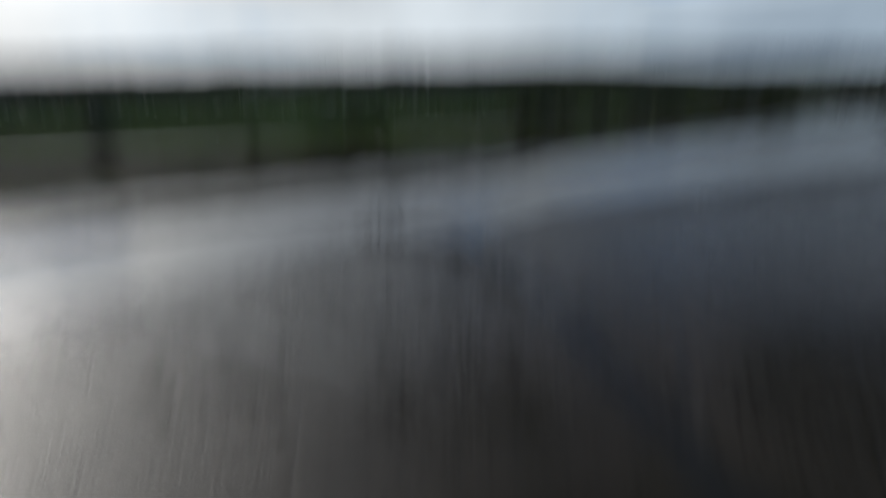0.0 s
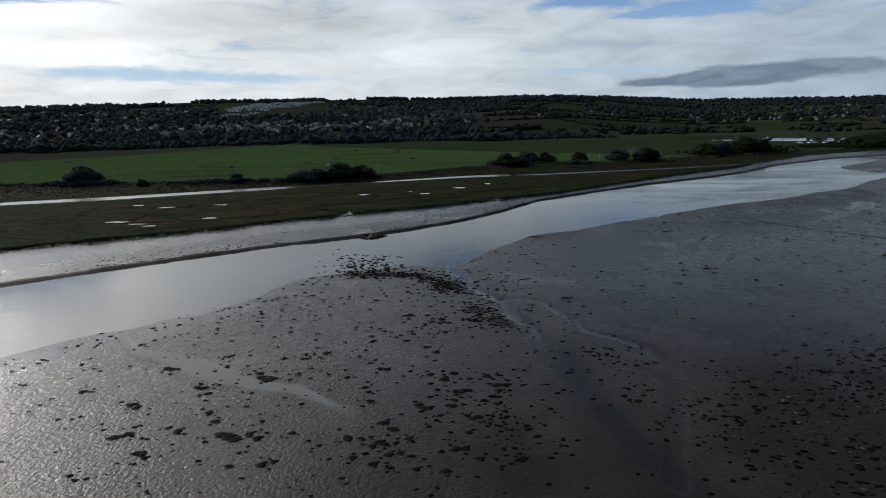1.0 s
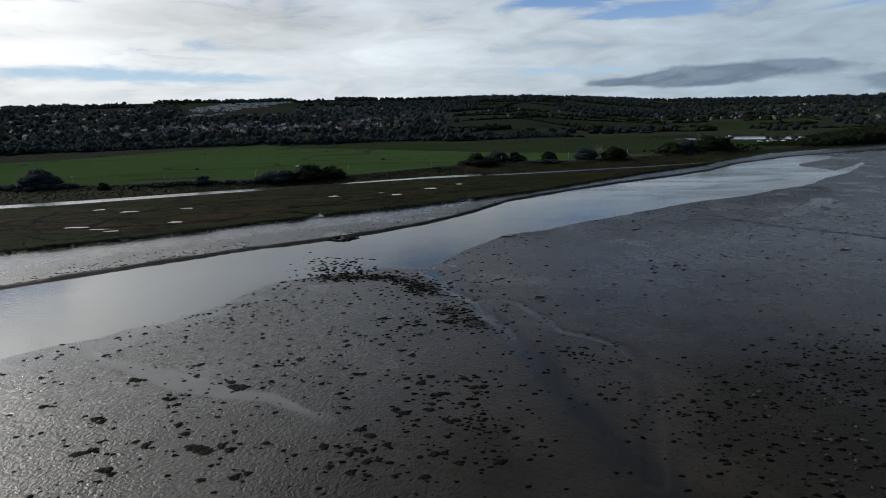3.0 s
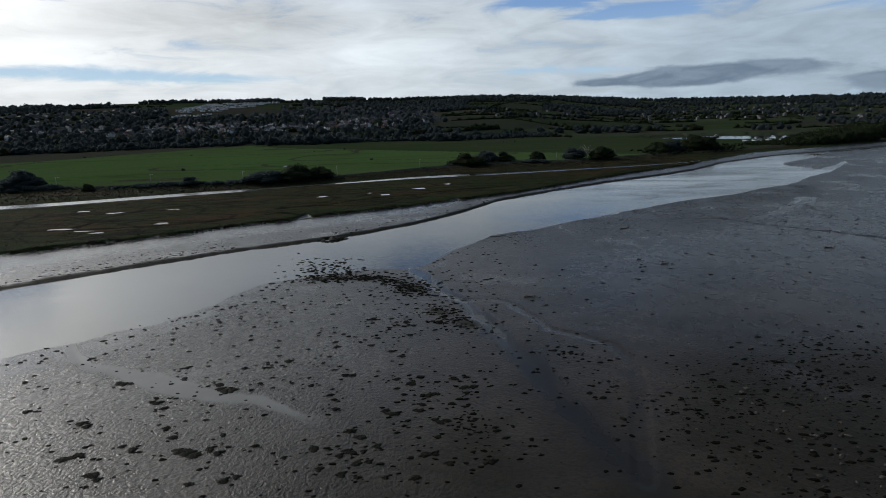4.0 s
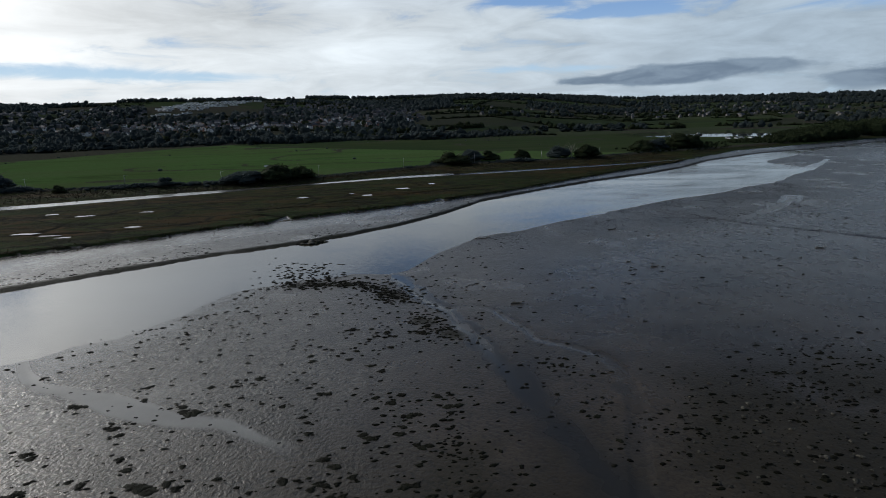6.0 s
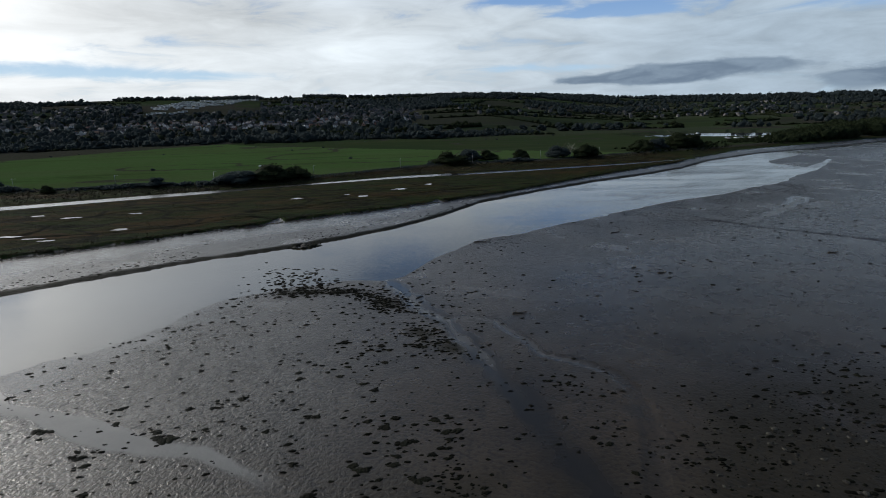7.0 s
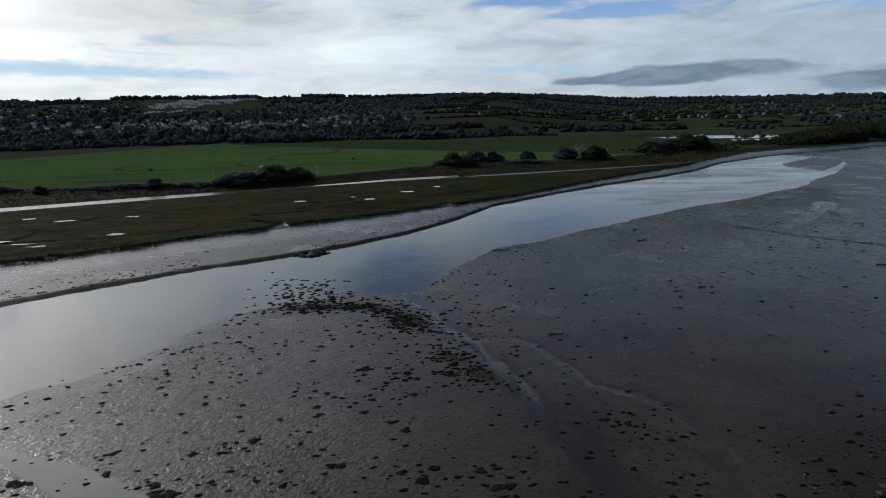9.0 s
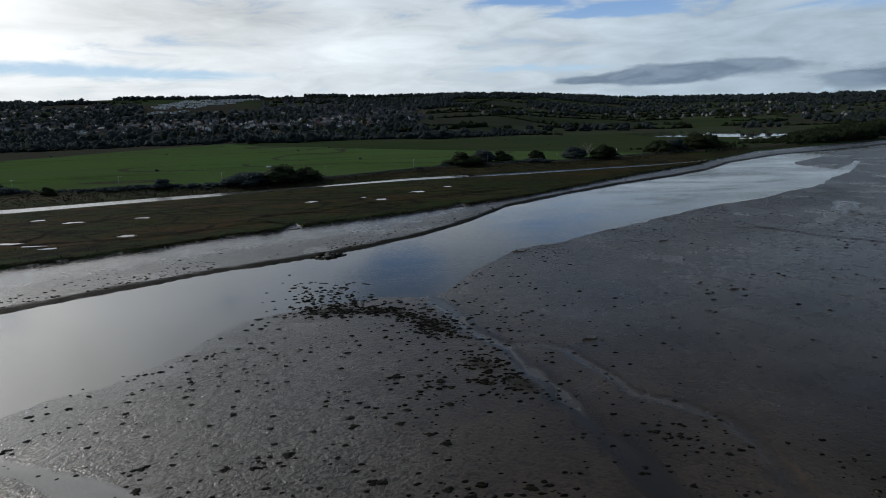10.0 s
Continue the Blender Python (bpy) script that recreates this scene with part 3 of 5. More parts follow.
def ground_z(x, y):
    x, y = np.asarray(x, float), np.asarray(y, float)
    dn, df, dm = y - near_shore(x), y - far_shore(x), y - marsh_edge(x)
    dc, db = y - creek_near(x), y - bank_foot(x)
    wob = (fbm(x, y, 0.15, 3, 3) - 0.5) * 2
    mud = np.clip(-dn * 0.007, -0.7, 0.42) + (0.025 + 0.02 * sm(-dn, 0, 20)) * wob
    z = np.where(dn > 0, np.maximum(-0.04 * dn, -0.9) + 0.03 * wob, mud)
    spit = np.minimum(np.minimum(y - np.interp(x, [188, 195, 216, 240], [255, 262, 280, 304]), np.interp(x, [190, 198, 228, 279], [282, 296, 318, 362]) - y), (x - 191) * 1.0)
    z = np.where((spit > -4) & (x < 262), np.maximum(z, np.clip(spit * 0.03, -0.3, 0.25) + 0.03 * wob), z)
    d, s = near_line(x, y, RILL_WEST)
    z = z - 0.06 * sm(1.2 + 0.7 * wob + 0.9 * np.exp(-(((s - 0.58) / 0.16) ** 2)) - d, 0, 1.2) * sm(-dn, 2, 10)
    d, s = near_line(x, y, RILL_MID)
    z = z - (0.14 - 0.10 * sm(s, 0.3, 0.5)) * sm(0.9 + 2.6 * s + 0.9 * wob - d, 0, 0.8 + 3.0 * s) * sm(-dn, 0.5, 6)
    d, s = near_line(x, y, RILL_SIDE)
    z = z - 0.09 * sm(0.7 + 0.7 * s + 0.5 * wob - d, 0, 0.8)
    d, s = near_line(x, y, RILL_EAST)
    z = z - 0.20 * sm(0.8 + 0.5 * wob - d, 0, 0.7)
    far = np.where(df > -6, -0.07 * np.maximum(-df, 0) + 0.42 * sm(df + 0.7 * wob, 0.0, 0.9) + np.clip(df, 0, 60) * 0.005 + 0.02 * wob, -1.0)
    z = np.where(df > -6, np.maximum(z * (df < 0) - 9 * (df >= 0), far), z)
    lump = fbm(x, y, 0.35, 5, 3)
    edge = marsh_depth(x, y)
    z = z + (df > 0) * sm(edge, 0, 1.3) * (0.68 + (0.45 * (lump - 0.5) + 0.5 * (fbm(x, y, 0.09, 6, 2) - 0.5)) * (0.15 + 0.85 * sm(-dc, 10, 32)))
    for run in GULLIES:
        d, s = near_line(x, y, run)
        z = z - 0.40 * sm(0.8 + 0.6 * wob - d, 0, 0.8) * sm(edge, 0.3, 2.0)
    for px, py, a, b in POOLS:
        z = z - 0.25 * sm(1.35 - np.hypot((x - px) / a, (y - py) / b), 0, 0.3) * (dm > 0)
    w = creek_width(x)
    inside = np.minimum(dc, w - dc) + 0.5 * (fbm(x, y, 0.25, 15, 2) - 0.5) + 0.4
    z = z - (1.4 * (1 - 0.62 * sm(x, 20, 34)) * sm(inside, -1.6, 1.2) + 0.25 * sm(inside, -8, -1.5)) * (dm > 4) * (w > 0.4)
    z = z + sm(dc - w, 1, 14) * 0.15 + sm(db, -6, 2) * 0.9 + (df > 0) * sm(db, 3, 60) * 0.4
    z = z + (dc > 30) * (fbm(x, y, 0.013, 31, 3) - 0.5) * 1.2 * sm(db, 8, 60)
    z = z + hill(x, y)
    lx, ly, la, lb = LAGOON
    z = np.where(db > 8, z - (z + 0.1) * sm(1.15 - np.hypot((x - lx) / la, (y - ly) / lb) + 0.25 * wob, 0, 0.25), z)
    # shore behind the viewer climbs to dry land
    z = z + sm(-(y + 60), 0, 90) * 3.0 * (dn < 0)
    return z


# ---- fields on the hill: parcels round scattered centres ----
PARCEL_X = RNG.uniform(-2100, 2100, 620).astype(np.float32)
PARCEL_Y = RNG.uniform(250, 3300, 620).astype(np.float32)
PARCEL_V = RNG.uniform(0, 1, 620)
PARCEL_W = RNG.uniform(0, 1, 620)


def parcels(x, y):
    """Nearest parcel, the gap to its border, and the parcel beyond."""
    x, y = np.ravel(x).astype(np.float32), np.ravel(y).astype(np.float32)
    who, nxt, gap = np.zeros(len(x), int), np.zeros(len(x), int), np.zeros(len(x))
    for k in range(0, len(x), 20000):
        d = np.hypot((x[k:k + 20000, None] - PARCEL_X) * np.float32(0.62), y[k:k + 20000, None] - PARCEL_Y)
        two = np.argpartition(d, 1, axis=1)[:, :2]
        dd = np.take_along_axis(d, two, 1)
        order = np.argsort(dd, axis=1)
        who[k:k + 20000] = np.take_along_axis(two, order[:, :1], 1)[:, 0]
        nxt[k:k + 20000] = np.take_along_axis(two, order[:, 1:], 1)[:, 0]
        dd = np.sort(dd, axis=1)
        gap[k:k + 20000] = dd[:, 1] - dd[:, 0]
    return who, gap, nxt


def town_zone(r, az):
    """How built-up a place on the hillside is, 0..1."""
    west = sm(az, -44, -40) * sm(-az, -4, 2) * sm(r, 690, 730) * sm(-r, -1400, -1200)
    return west


def wooded(x, y):
    r, az = polar(x, y)
    return fbm(x, y, 0.0042, 41, 3) + 0.09 * sm(az, 4, 16) * sm(r, 1100, 1350) + 0.10 * sm(np.abs(az - 2), 12, 2) * sm(r, 1150, 1400)


def make_ground():
    front = np.arange(-61, 61.01, 0.17)
    back = np.arange(65, 297, 5.0)
    ang = np.radians(np.concatenate([front, back]))
    rad = [0.03]
    while rad[-1] < 4700:
        r = rad[-1]
        step = 1.2 if r < 15 else max(0.17, r * (0.0085 if r < 100 else 0.0056 if r < 340 else 0.0095))
        rad.append(rad[-1] + step)
    rad = np.array(rad)
    A, R = np.meshgrid(ang, rad)
    X, Y = R * np.sin(A), R * np.cos(A)
    Z = ground_z(X, Y)
    nr, na = X.shape
    verts = np.stack([X, Y, Z], -1).reshape(-1, 3)
    i, j = np.meshgrid(np.arange(nr - 1), np.arange(na), indexing="ij")
    j2 = (j + 1) % na
    faces = np.stack([i * na + j, i * na + j2, (i + 1) * na + j2, (i + 1) * na + j], -1).reshape(-1, 4)[:, ::-1]
    me = mesh_of("ground", verts, faces, M_GROUND, True, cap=np.arange(na)[::-1])
    x, y = verts[:, 0], verts[:, 1]
    df, dm, dn = y - far_shore(x), y - marsh_edge(x), y - near_shore(x)
    dc, db = y - creek_near(x), y - bank_foot(x)
    w = creek_width(x)
    edge = marsh_depth(x, y)
    mud = np.where(edge < 0.35, 1.0, 0.0)
    mud = np.where((dc > 0.2) & (dc < w + 0.3) & (w > 0.3), 1.0, mud)
    mud = np.where(y < -140, 0.0, mud)
    marsh = np.where((edge >= 0.0) & (db < -2), 1.0, 0.0)
    r, az = polar(x, y)
    parcel = np.full(len(x), 0.3)
    hillside = (r > 600) & (np.abs(az) < 62)
    parcel[hillside] = 0.26 + 0.74 * PARCEL_V[parcels(x[hillside], y[hillside])[0]]
    # pasture on the flat is fresh green
    flat = (db > 0) & (r < 690)
    parcel = np.where(flat, np.where(y + 0.9 * x + 160 * fbm(x, y, 0.004, 51, 2) < 560, 0.1, 0.35), parcel)
    rough_land = np.zeros(len(x))
    rough_land = np.maximum(rough_land, sm(dc - w, 1, 3) * (1 - sm(db, 3, 10)) * (dc > 4))
    rough_land = np.maximum(rough_land, ((wooded(x, y) > 0.60) & (r > 720)) * 1.0)
    rough_land = np.maximum(rough_land, 0.8 * town_zone(r, az))
    rough_land = np.maximum(rough_land, sm(r - np.interp(az, [-45, -39, -31, -20.5, -15, 6], [525, 540, 552, 642, 690, 700]), 0, 8) * (1 - sm(r, 730, 780)) * (az < 6) * 0.95)
    rough_land = np.maximum(rough_land, (flat & (np.abs(fbm(x * 0.4, y, 0.02, 61, 2) - 0.5) < 0.016)) * 0.85)
    smooth = np.zeros(len(x))
    wob = (fbm(x, y, 0.33, 71, 3) - 0.5) * 2
    d, s = near_line(x, y, RILL_WEST)
    silt = 1.0 * sm(0.95 + 0.75 * np.exp(-(((s - 0.55) / 0.17) ** 2)) + 0.55 * wob - d, 0, 0.5) * (1 - sm(s, 0.86, 1.0))
    smooth = np.maximum(smooth, 0.08 * silt)
    d, s = near_line(x, y, RILL_MID)
    silt = np.maximum(silt, 0.4 * sm(0.8 + 1.0 * wob - d, 0, 0.6) * (1 - sm(s, 0.28, 0.42)))
    smooth = np.maximum(smooth, 0.85 * sm(1.6 + 3.6 * s + 1.8 * wob - d, 0, 1.0 + 4.5 * s))
    d, s = near_line(x, y, RILL_SIDE)
    silt = np.maximum(silt, 0.3 * sm(0.5 + 0.6 * wob - d, 0, 0.5) * (1 - sm(s, 0.4, 0.6)))
    smooth = np.maximum(smooth, (0.7 - 0.35 * sm(s, 0.45, 0.65)) * sm(0.9 + 1.6 * s + 1.2 * wob - d, 0, 1.0 + 2.2 * s))
    d, s = near_line(x, y, SWASH)
    smooth = np.maximum(smooth, 0.9 * sm(2.2 + 1.5 * s + 2.0 * wob - d, 0, 2.0))
    silt = np.maximum(silt, 0.6 * sm(2.0 + 2.0 * wob - d, 0, 2.0))
    smooth = np.maximum(smooth, 0.62 * sm(df + 6 * wob + 5 * (fbm(x, y, 0.05, 73, 2) - 0.5), 11, 25) * (edge < 0.3))
    smooth = np.maximum(smooth, 0.34 * sm(x - 14 + 12 * wob, 0, 20) * sm(y, 46, 70) * sm(-dn, 20, 50))
    smooth = np.where(edge < 0.35, smooth, 0.6)
    wet = sm(dn + 7 * wob, -20, -2) * sm(-x, 14, 34) * (dn < 1)
    smooth = np.maximum(smooth, 0.9 * wet * (0.8 + 0.2 * wob))
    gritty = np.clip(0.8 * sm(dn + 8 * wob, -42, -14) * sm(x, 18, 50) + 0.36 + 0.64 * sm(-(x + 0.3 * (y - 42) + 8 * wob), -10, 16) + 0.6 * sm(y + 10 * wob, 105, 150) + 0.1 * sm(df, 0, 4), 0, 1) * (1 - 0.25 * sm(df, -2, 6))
    gully = np.zeros(len(x))
    for run in GULLIES:
        d, s = near_line(x, y, run)
        gully = np.maximum(gully, sm(1.0 + 0.8 * wob - d, 0, 0.7))
    rim = sm(14 - edge + 8 * wob, 0, 8) + sm(fbm(x, y, 0.03, 66, 3), 0.52, 0.64) * 0.7
    patchy = sm(fbm(x, y, 0.10, 81, 3), 0.28, 0.50)
    algae_shade = patchy * (sm(11.0 - np.hypot((x - 8.0) * 0.75, y - 42.0), 0, 8) + sm(x - 17 - 0.3 * (y - 37), 0, 8) * sm(-(y - 65), 0, 12)).clip(0, 1)
    # broad patchy darkening of the near flat, fading out with distance
    algae_shade = np.maximum(0.6 * algae_shade, (0.30 + 0.30 * patchy) * sm(-(y - 54 + 6 * wob), 0, 14) * sm(x + 18 + 6 * wob, 0, 24))
    for cx, cy, sx, sy, lean, n, size in DRIFTS[:6]:
        v = (y - cy) / sy
        algae_shade = np.maximum(algae_shade, 0.8 * sm(1.25 - np.hypot((x - cx) / sx - lean * v, v) + 0.5 * wob, 0, 0.9))
    # weedy foot of the far bank, with the scarp's shade painted in
    algae_shade = np.maximum(algae_shade, 0.95 * sm(2.6 + 1.6 * wob - df, 0, 1.2) * (df > -1.5))
    # Where the western flat's sun glint is put into the mud colour.
    pale = 0.8 * sm(-(x - 4 + 0.2 * (y - 60) + 6 * wob), 0, 24) * sm(98 - y, 0, 22) * (0.10 + 0.90 * sm(y + 5 * wob, 43, 63)) * (dn < 0)
    for key, val in (("mud", mud), ("marsh", marsh), ("smooth", smooth), ("parcel", parcel), ("rough_land", rough_land), ("algae_shade", algae_shade), ("silt", silt), ("pale", pale), ("grit", gritty), ("rim", rim), ("gully", gully)):
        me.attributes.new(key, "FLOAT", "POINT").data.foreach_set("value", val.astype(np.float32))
    ob = new("ground", me)
    tagged(ob, "wet brown mudflats, salt marsh, green pasture and hill fields", "ground", kind="structure")


def strip(name, xs, y0, y1, z, mat, label):
    verts = [(x, f(x), z) for x in xs for f in (y0, y1)]
    faces = [(2 * k, 2 * k + 2, 2 * k + 3, 2 * k + 1) for k in range(len(xs) - 1)]
    tagged(new(name, mesh_of(name, verts, faces, mat)), label, "water", kind="structure")


make_ground()
strip("water", np.arange(-600.0, 900.0, 5.0), lambda x: near_shore(x) - 14, lambda x: far_shore(x) + 2.0, 0.0, M_RIVER, "calm tidal river reflecting a pale cloudy sky")
strip("water_creek", np.arange(-380.0, 26.0, 4.0), lambda x: creek_near(x) - 1.5, lambda x: creek_near(x) + creek_width(x) + 1.5, 1.17, M_CREEK, "narrow still creek behind the salt marsh")


# ---- foliage tools ----
OCTA = np.array([(1, 0, 0), (-1, 0, 0), (0, 1, 0), (0, -1, 0), (0, 0, 1), (0, 0, -1)], float)
OCTA_F = np.array([(0, 2, 4), (2, 1, 4), (1, 3, 4), (3, 0, 4), (2, 0, 5), (1, 2, 5), (3, 1, 5), (0, 3, 5)])


def split_ball():
    """An octahedron cut once finer and rounded."""
    verts, faces, seen = [tuple(v) for v in OCTA], [], {}

    def mid(a, b):
        key = (min(a, b), max(a, b))
        if key not in seen:
            m = (np.array(verts[a]) + np.array(verts[b])) / 2
            seen[key] = len(verts)
            verts.append(tuple(m / np.linalg.norm(m)))
        return seen[key]

    for a, b, c in OCTA_F:
        ab, bc, ca = mid(a, b), mid(b, c), mid(c, a)
        faces += [(a, ab, ca), (b, bc, ab), (c, ca, bc), (ab, bc, ca)]
    return np.array(verts), np.array(faces)


BALL, BALL_F = split_ball()


def unit(n):
    v = RNG.normal(size=(n, 3))
    return v / np.linalg.norm(v, axis=1)[:, None]


def thicket(base, height, width, leaves, leaf, lift=0.0):
    """Leaf triangles and dark cores for many far crowns at once: base (n, 3), height and width (n,)."""
    n = len(base)
    half = np.stack([width / 2, width / 2, height * (1 - lift) / 2], -1)
    mid = base + np.stack([np.zeros(n), np.zeros(n), height * (0.36 + 0.5 * lift)], -1)
    half[:, 2] *= 1.25
    nb = len(BALL)
    core = (BALL[None] * RNG.uniform(0.66, 0.96, (n, nb, 1)) * half[:, None] + mid[:, None]).reshape(-1, 3)
    core_f = (BALL_F[None] + nb * np.arange(n)[:, None, None]).reshape(-1, 3)
    d = unit(n * leaves).reshape(n, leaves, 3)
    lob = unit(n * 4).reshape(n, 4, 3)
    bulge = np.clip((d[:, :, None] * lob[:, None]).sum(-1).max(-1), 0, 1)
    d[..., 2] = np.where(d[..., 2] < -0.55, -d[..., 2], d[..., 2])
    rad = (0.62 + 0.42 * bulge**2) * RNG.uniform(0.82, 1.06, (n, leaves))
    c = (mid[:, None] + d * half[:, None] * rad[..., None]).reshape(-1, 3)
    s = np.repeat(np.asarray(leaf, float) * np.ones(n), leaves)[:, None] * RNG.uniform(0.6, 1.3, (n * leaves, 1))
    tri = np.stack([c + unit(len(c)) * s, c + unit(len(c)) * s, c + unit(len(c)) * s], 1).reshape(-1, 3)
    tri_f = np.arange(len(tri)).reshape(-1, 3) + len(core)
    return np.vstack([core, tri]), np.vstack([core_f, tri_f])


def stuff(name, verts, faces, mat, label, category, smooth=False):
    return tagged(new(name, mesh_of(name, verts, faces, mat, smooth)), label, category, kind="stuff")


def on_ground(x, y):
    return np.stack([x, y, ground_z(x, y)], -1)


def on_flat(x, y):
    """As on_ground, but what lies in the shallows rises to the waterline."""
    return np.stack([x, y, np.maximum(ground_z(x, y), -0.03)], -1)


def tube(bm, path, radii, sides=6):
    rings = []
    for (p, q), r in zip(zip(path, path[1:] + [path[-1] + (path[-1] - path[-2])]), radii):
        a = (q - p).to_track_quat("Z", "Y").to_matrix()
        rings.append([bm.verts.new(p + a @ Vector((r * math.cos(k * math.tau / sides), r * math.sin(k * math.tau / sides), 0))) for k in range(sides)])
    for u, v in zip(rings, rings[1:]):
        for k in range(sides):
            bm.faces.new((u[k], u[(k + 1) % sides], v[(k + 1) % sides], v[k]))
    bm.faces.new(rings[0][::-1])
    bm.faces.new(rings[-1])


def make_tree(x, y, height, width, label, leaves=1500, mat=None, bare=False, seed=0):
    rnd = random.Random(seed)
    z = float(ground_z(x, y))
    tree = tagged(new("bush" if height < 5 else "tree"), label, "bush" if height < 5 else "tree", group="trees on the pasture edge")
    tree.matrix_basis = pose(x, y, z - 0.05, 0, 0, rnd.uniform(0, 360))
    bm = bmesh.new()
    trunk_h = height * (0.55 if bare else 0.38)
    tube(bm, [Vector((0.04 * k * rnd.uniform(-1, 1), 0.04 * k * rnd.uniform(-1, 1), trunk_h * k / 4)) for k in range(5)], [height * 0.035 * (1 - 0.13 * k) for k in range(5)], 8)
    part("trunk", bm_mesh("trunk", bm, M_DEAD if bare else M_BARK, True), tree)
    tips = []
    for k in range(9 if bare else 6):
        a, up = rnd.uniform(0, math.tau), rnd.uniform(0.4, 0.95)
        reach = width * rnd.uniform(0.28, 0.46)
        p0 = Vector((0, 0, trunk_h * rnd.uniform(0.45, 0.98)))
        p2 = Vector((reach * math.cos(a), reach * math.sin(a), height * up))
        p1 = p0.lerp(p2, 0.5) + Vector((0, 0, 0.06 * height))
        bm = bmesh.new()
        tube(bm, [p0, p1, p2], [height * 0.018, height * 0.012, height * 0.005], 5)
        if bare:
            for _ in range(4):
                q0 = p1.lerp(p2, rnd.uniform(0, 0.9))
                q1 = q0 + Vector((rnd.uniform(-1, 1), rnd.uniform(-1, 1), rnd.uniform(0.2, 1))) * height * 0.16
                tube(bm, [q0, q0.lerp(q1, 0.5), q1], [height * 0.007, height * 0.005, height * 0.003], 4)
        part("limb", bm_mesh("limb", bm, M_DEAD if bare else M_BARK, True), tree)
        tips.append(p2)
    if bare:
        return tree
    n = 20
    ctr = np.array([(width * 0.36 * math.sqrt(rnd.random()) * math.cos(a), width * 0.36 * math.sqrt(rnd.random()) * math.sin(a), height * rnd.uniform(0.02, 0.6)) for a in [rnd.uniform(0, math.tau) for _ in range(n)]])
    rim = 1 - 0.5 * (np.hypot(ctr[:, 0], ctr[:, 1]) / (width * 0.34)) ** 2
    hs = height * 0.52 * RNG.uniform(0.8, 1.15, n) * rim
    ctr[:, 2] = np.minimum(ctr[:, 2] * np.clip(rim, 0.1, 1) ** 2, height - hs)
    v, f = thicket(ctr, hs, width * 0.50 * RNG.uniform(0.75, 1.2, n), leaves // n, 0.018 * (height + width))
    part("crown", mesh_of("crown", v, f, mat or M_LEAF), tree)
    return tree


# ---- notable trees and bushes along the pasture edge ----
for k, (x, y, h, wd, text) in enumerate((
    (-177.0, 254.0, 9.0, 17.0, "round dark bush on the embankment beside the creek"),
    (-142.6, 243.3, 3.7, 5.8, "small dark shrub on the embankment"),
    (27.0, 314.7, 8.0, 20.2, "broad dark hawthorn thicket at the pasture edge"),
    (39.5, 327.1, 7.5, 15.1, "low spreading thicket at the pasture edge"),
    (51.1, 333.2, 6.0, 13.4, "low spreading thicket at the pasture edge"),
    (69.8, 330.2, 6.0, 10.9, "thin open shrub on the pasture edge"),
    (93.8, 334.8, 9.2, 16.0, "dark rounded willow beside a dead trunk"),
    (109.7, 332.9, 9.0, 16.8, "dark rounded willow standing alone"),
    (158.1, 365.8, 9.8, 16.8, "dark tree at the bend of the river bank"),
    (170.5, 372.0, 8.6, 15.1, "dark tree at the bend of the river bank"),
    (190.7, 381.3, 12.4, 20.2, "tall dark tree beside the lagoon"),
    (203.1, 385.9, 10.9, 16.8, "tall dark tree beside the lagoon"),
    (-69.8, 253.4, 6.7, 20.2, "long dark bramble thicket on the embankment"),
    (-57.4, 258.1, 7.5, 18.5, "long dark bramble thicket on the embankment"),
    (-47.3, 264.3, 6.7, 15.1, "long dark bramble thicket on the embankment"),
    (-102.3, 249.6, 4.0, 8.4, "low bramble bush on the embankment"),
)):
    make_tree(x, y, h, wd, text, 4200, M_LEAF if k % 3 else M_LEAF_HAZY, seed=k)
for k, (az, r, h, wd) in enumerate((
    (-14.6, 655, 13, 15), (-11.0, 650, 13, 17), (-9.2, 655, 14, 18), (-12.8, 668, 11, 13), (2.0, 640, 11, 16), (3.6, 645, 12, 18),
    (0.2, 660, 10, 16), (-2.5, 670, 9, 15), (5.8, 690, 12, 17), (12.3, 800, 9, 15), (14.2, 810, 10, 16), (16.3, 805, 11, 18),
    (17.6, 800, 13, 20), (19.4, 815, 11, 16), (21.2, 800, 10, 18), (8.8, 700, 9, 14), (-38.0, 705, 12, 20), (-35.0, 712, 11, 18),
    (-31.5, 700, 10, 19), (-27.0, 690, 9, 17), (-22.0, 690, 9, 15), (-19.0, 690, 8, 16),
)):
    make_tree(r * math.sin(radians(az)), r * math.cos(radians(az)) + 6, h, wd, "broad dark field tree below the houses" if az < 6 else "broad dark tree standing in a hedgerow", 1500, M_LEAF_HAZY, seed=100 + k)
make_tree(100.4, 332.5, 8.6, 7.5, "dead bleached tree with bare pale branches", bare=True, seed=77)


# ---- hedges, woods and reeds, uncountable ----
def scatter(n, az0, az1, r0, r1):
    a = np.radians(RNG.uniform(az0, az1, n))
    r = np.sqrt(RNG.uniform(r0 * r0, r1 * r1, n))
    return r * np.sin(a), r * np.cos(a) + 6.0


def open_slope(r, az):
    """The caravan field and the two pastures beside it, kept clear of trees."""
    vans = (az > -23.6) & (az < -13.4) & (r > 1225) & (r < 1900)
    grass = (az > -31) & (az < -21) & (r > 1480) & (r < 1740)
    lagoon = (az > 20) & (az < 38) & (r > 640) & (r < 850)
    ridge = (r > 0.9 * crest_reach(az)) & (((az > -32) & (az < -26)) | ((az > -13.5) & (az < -9.5)))
    return vans | grass | lagoon | ridge


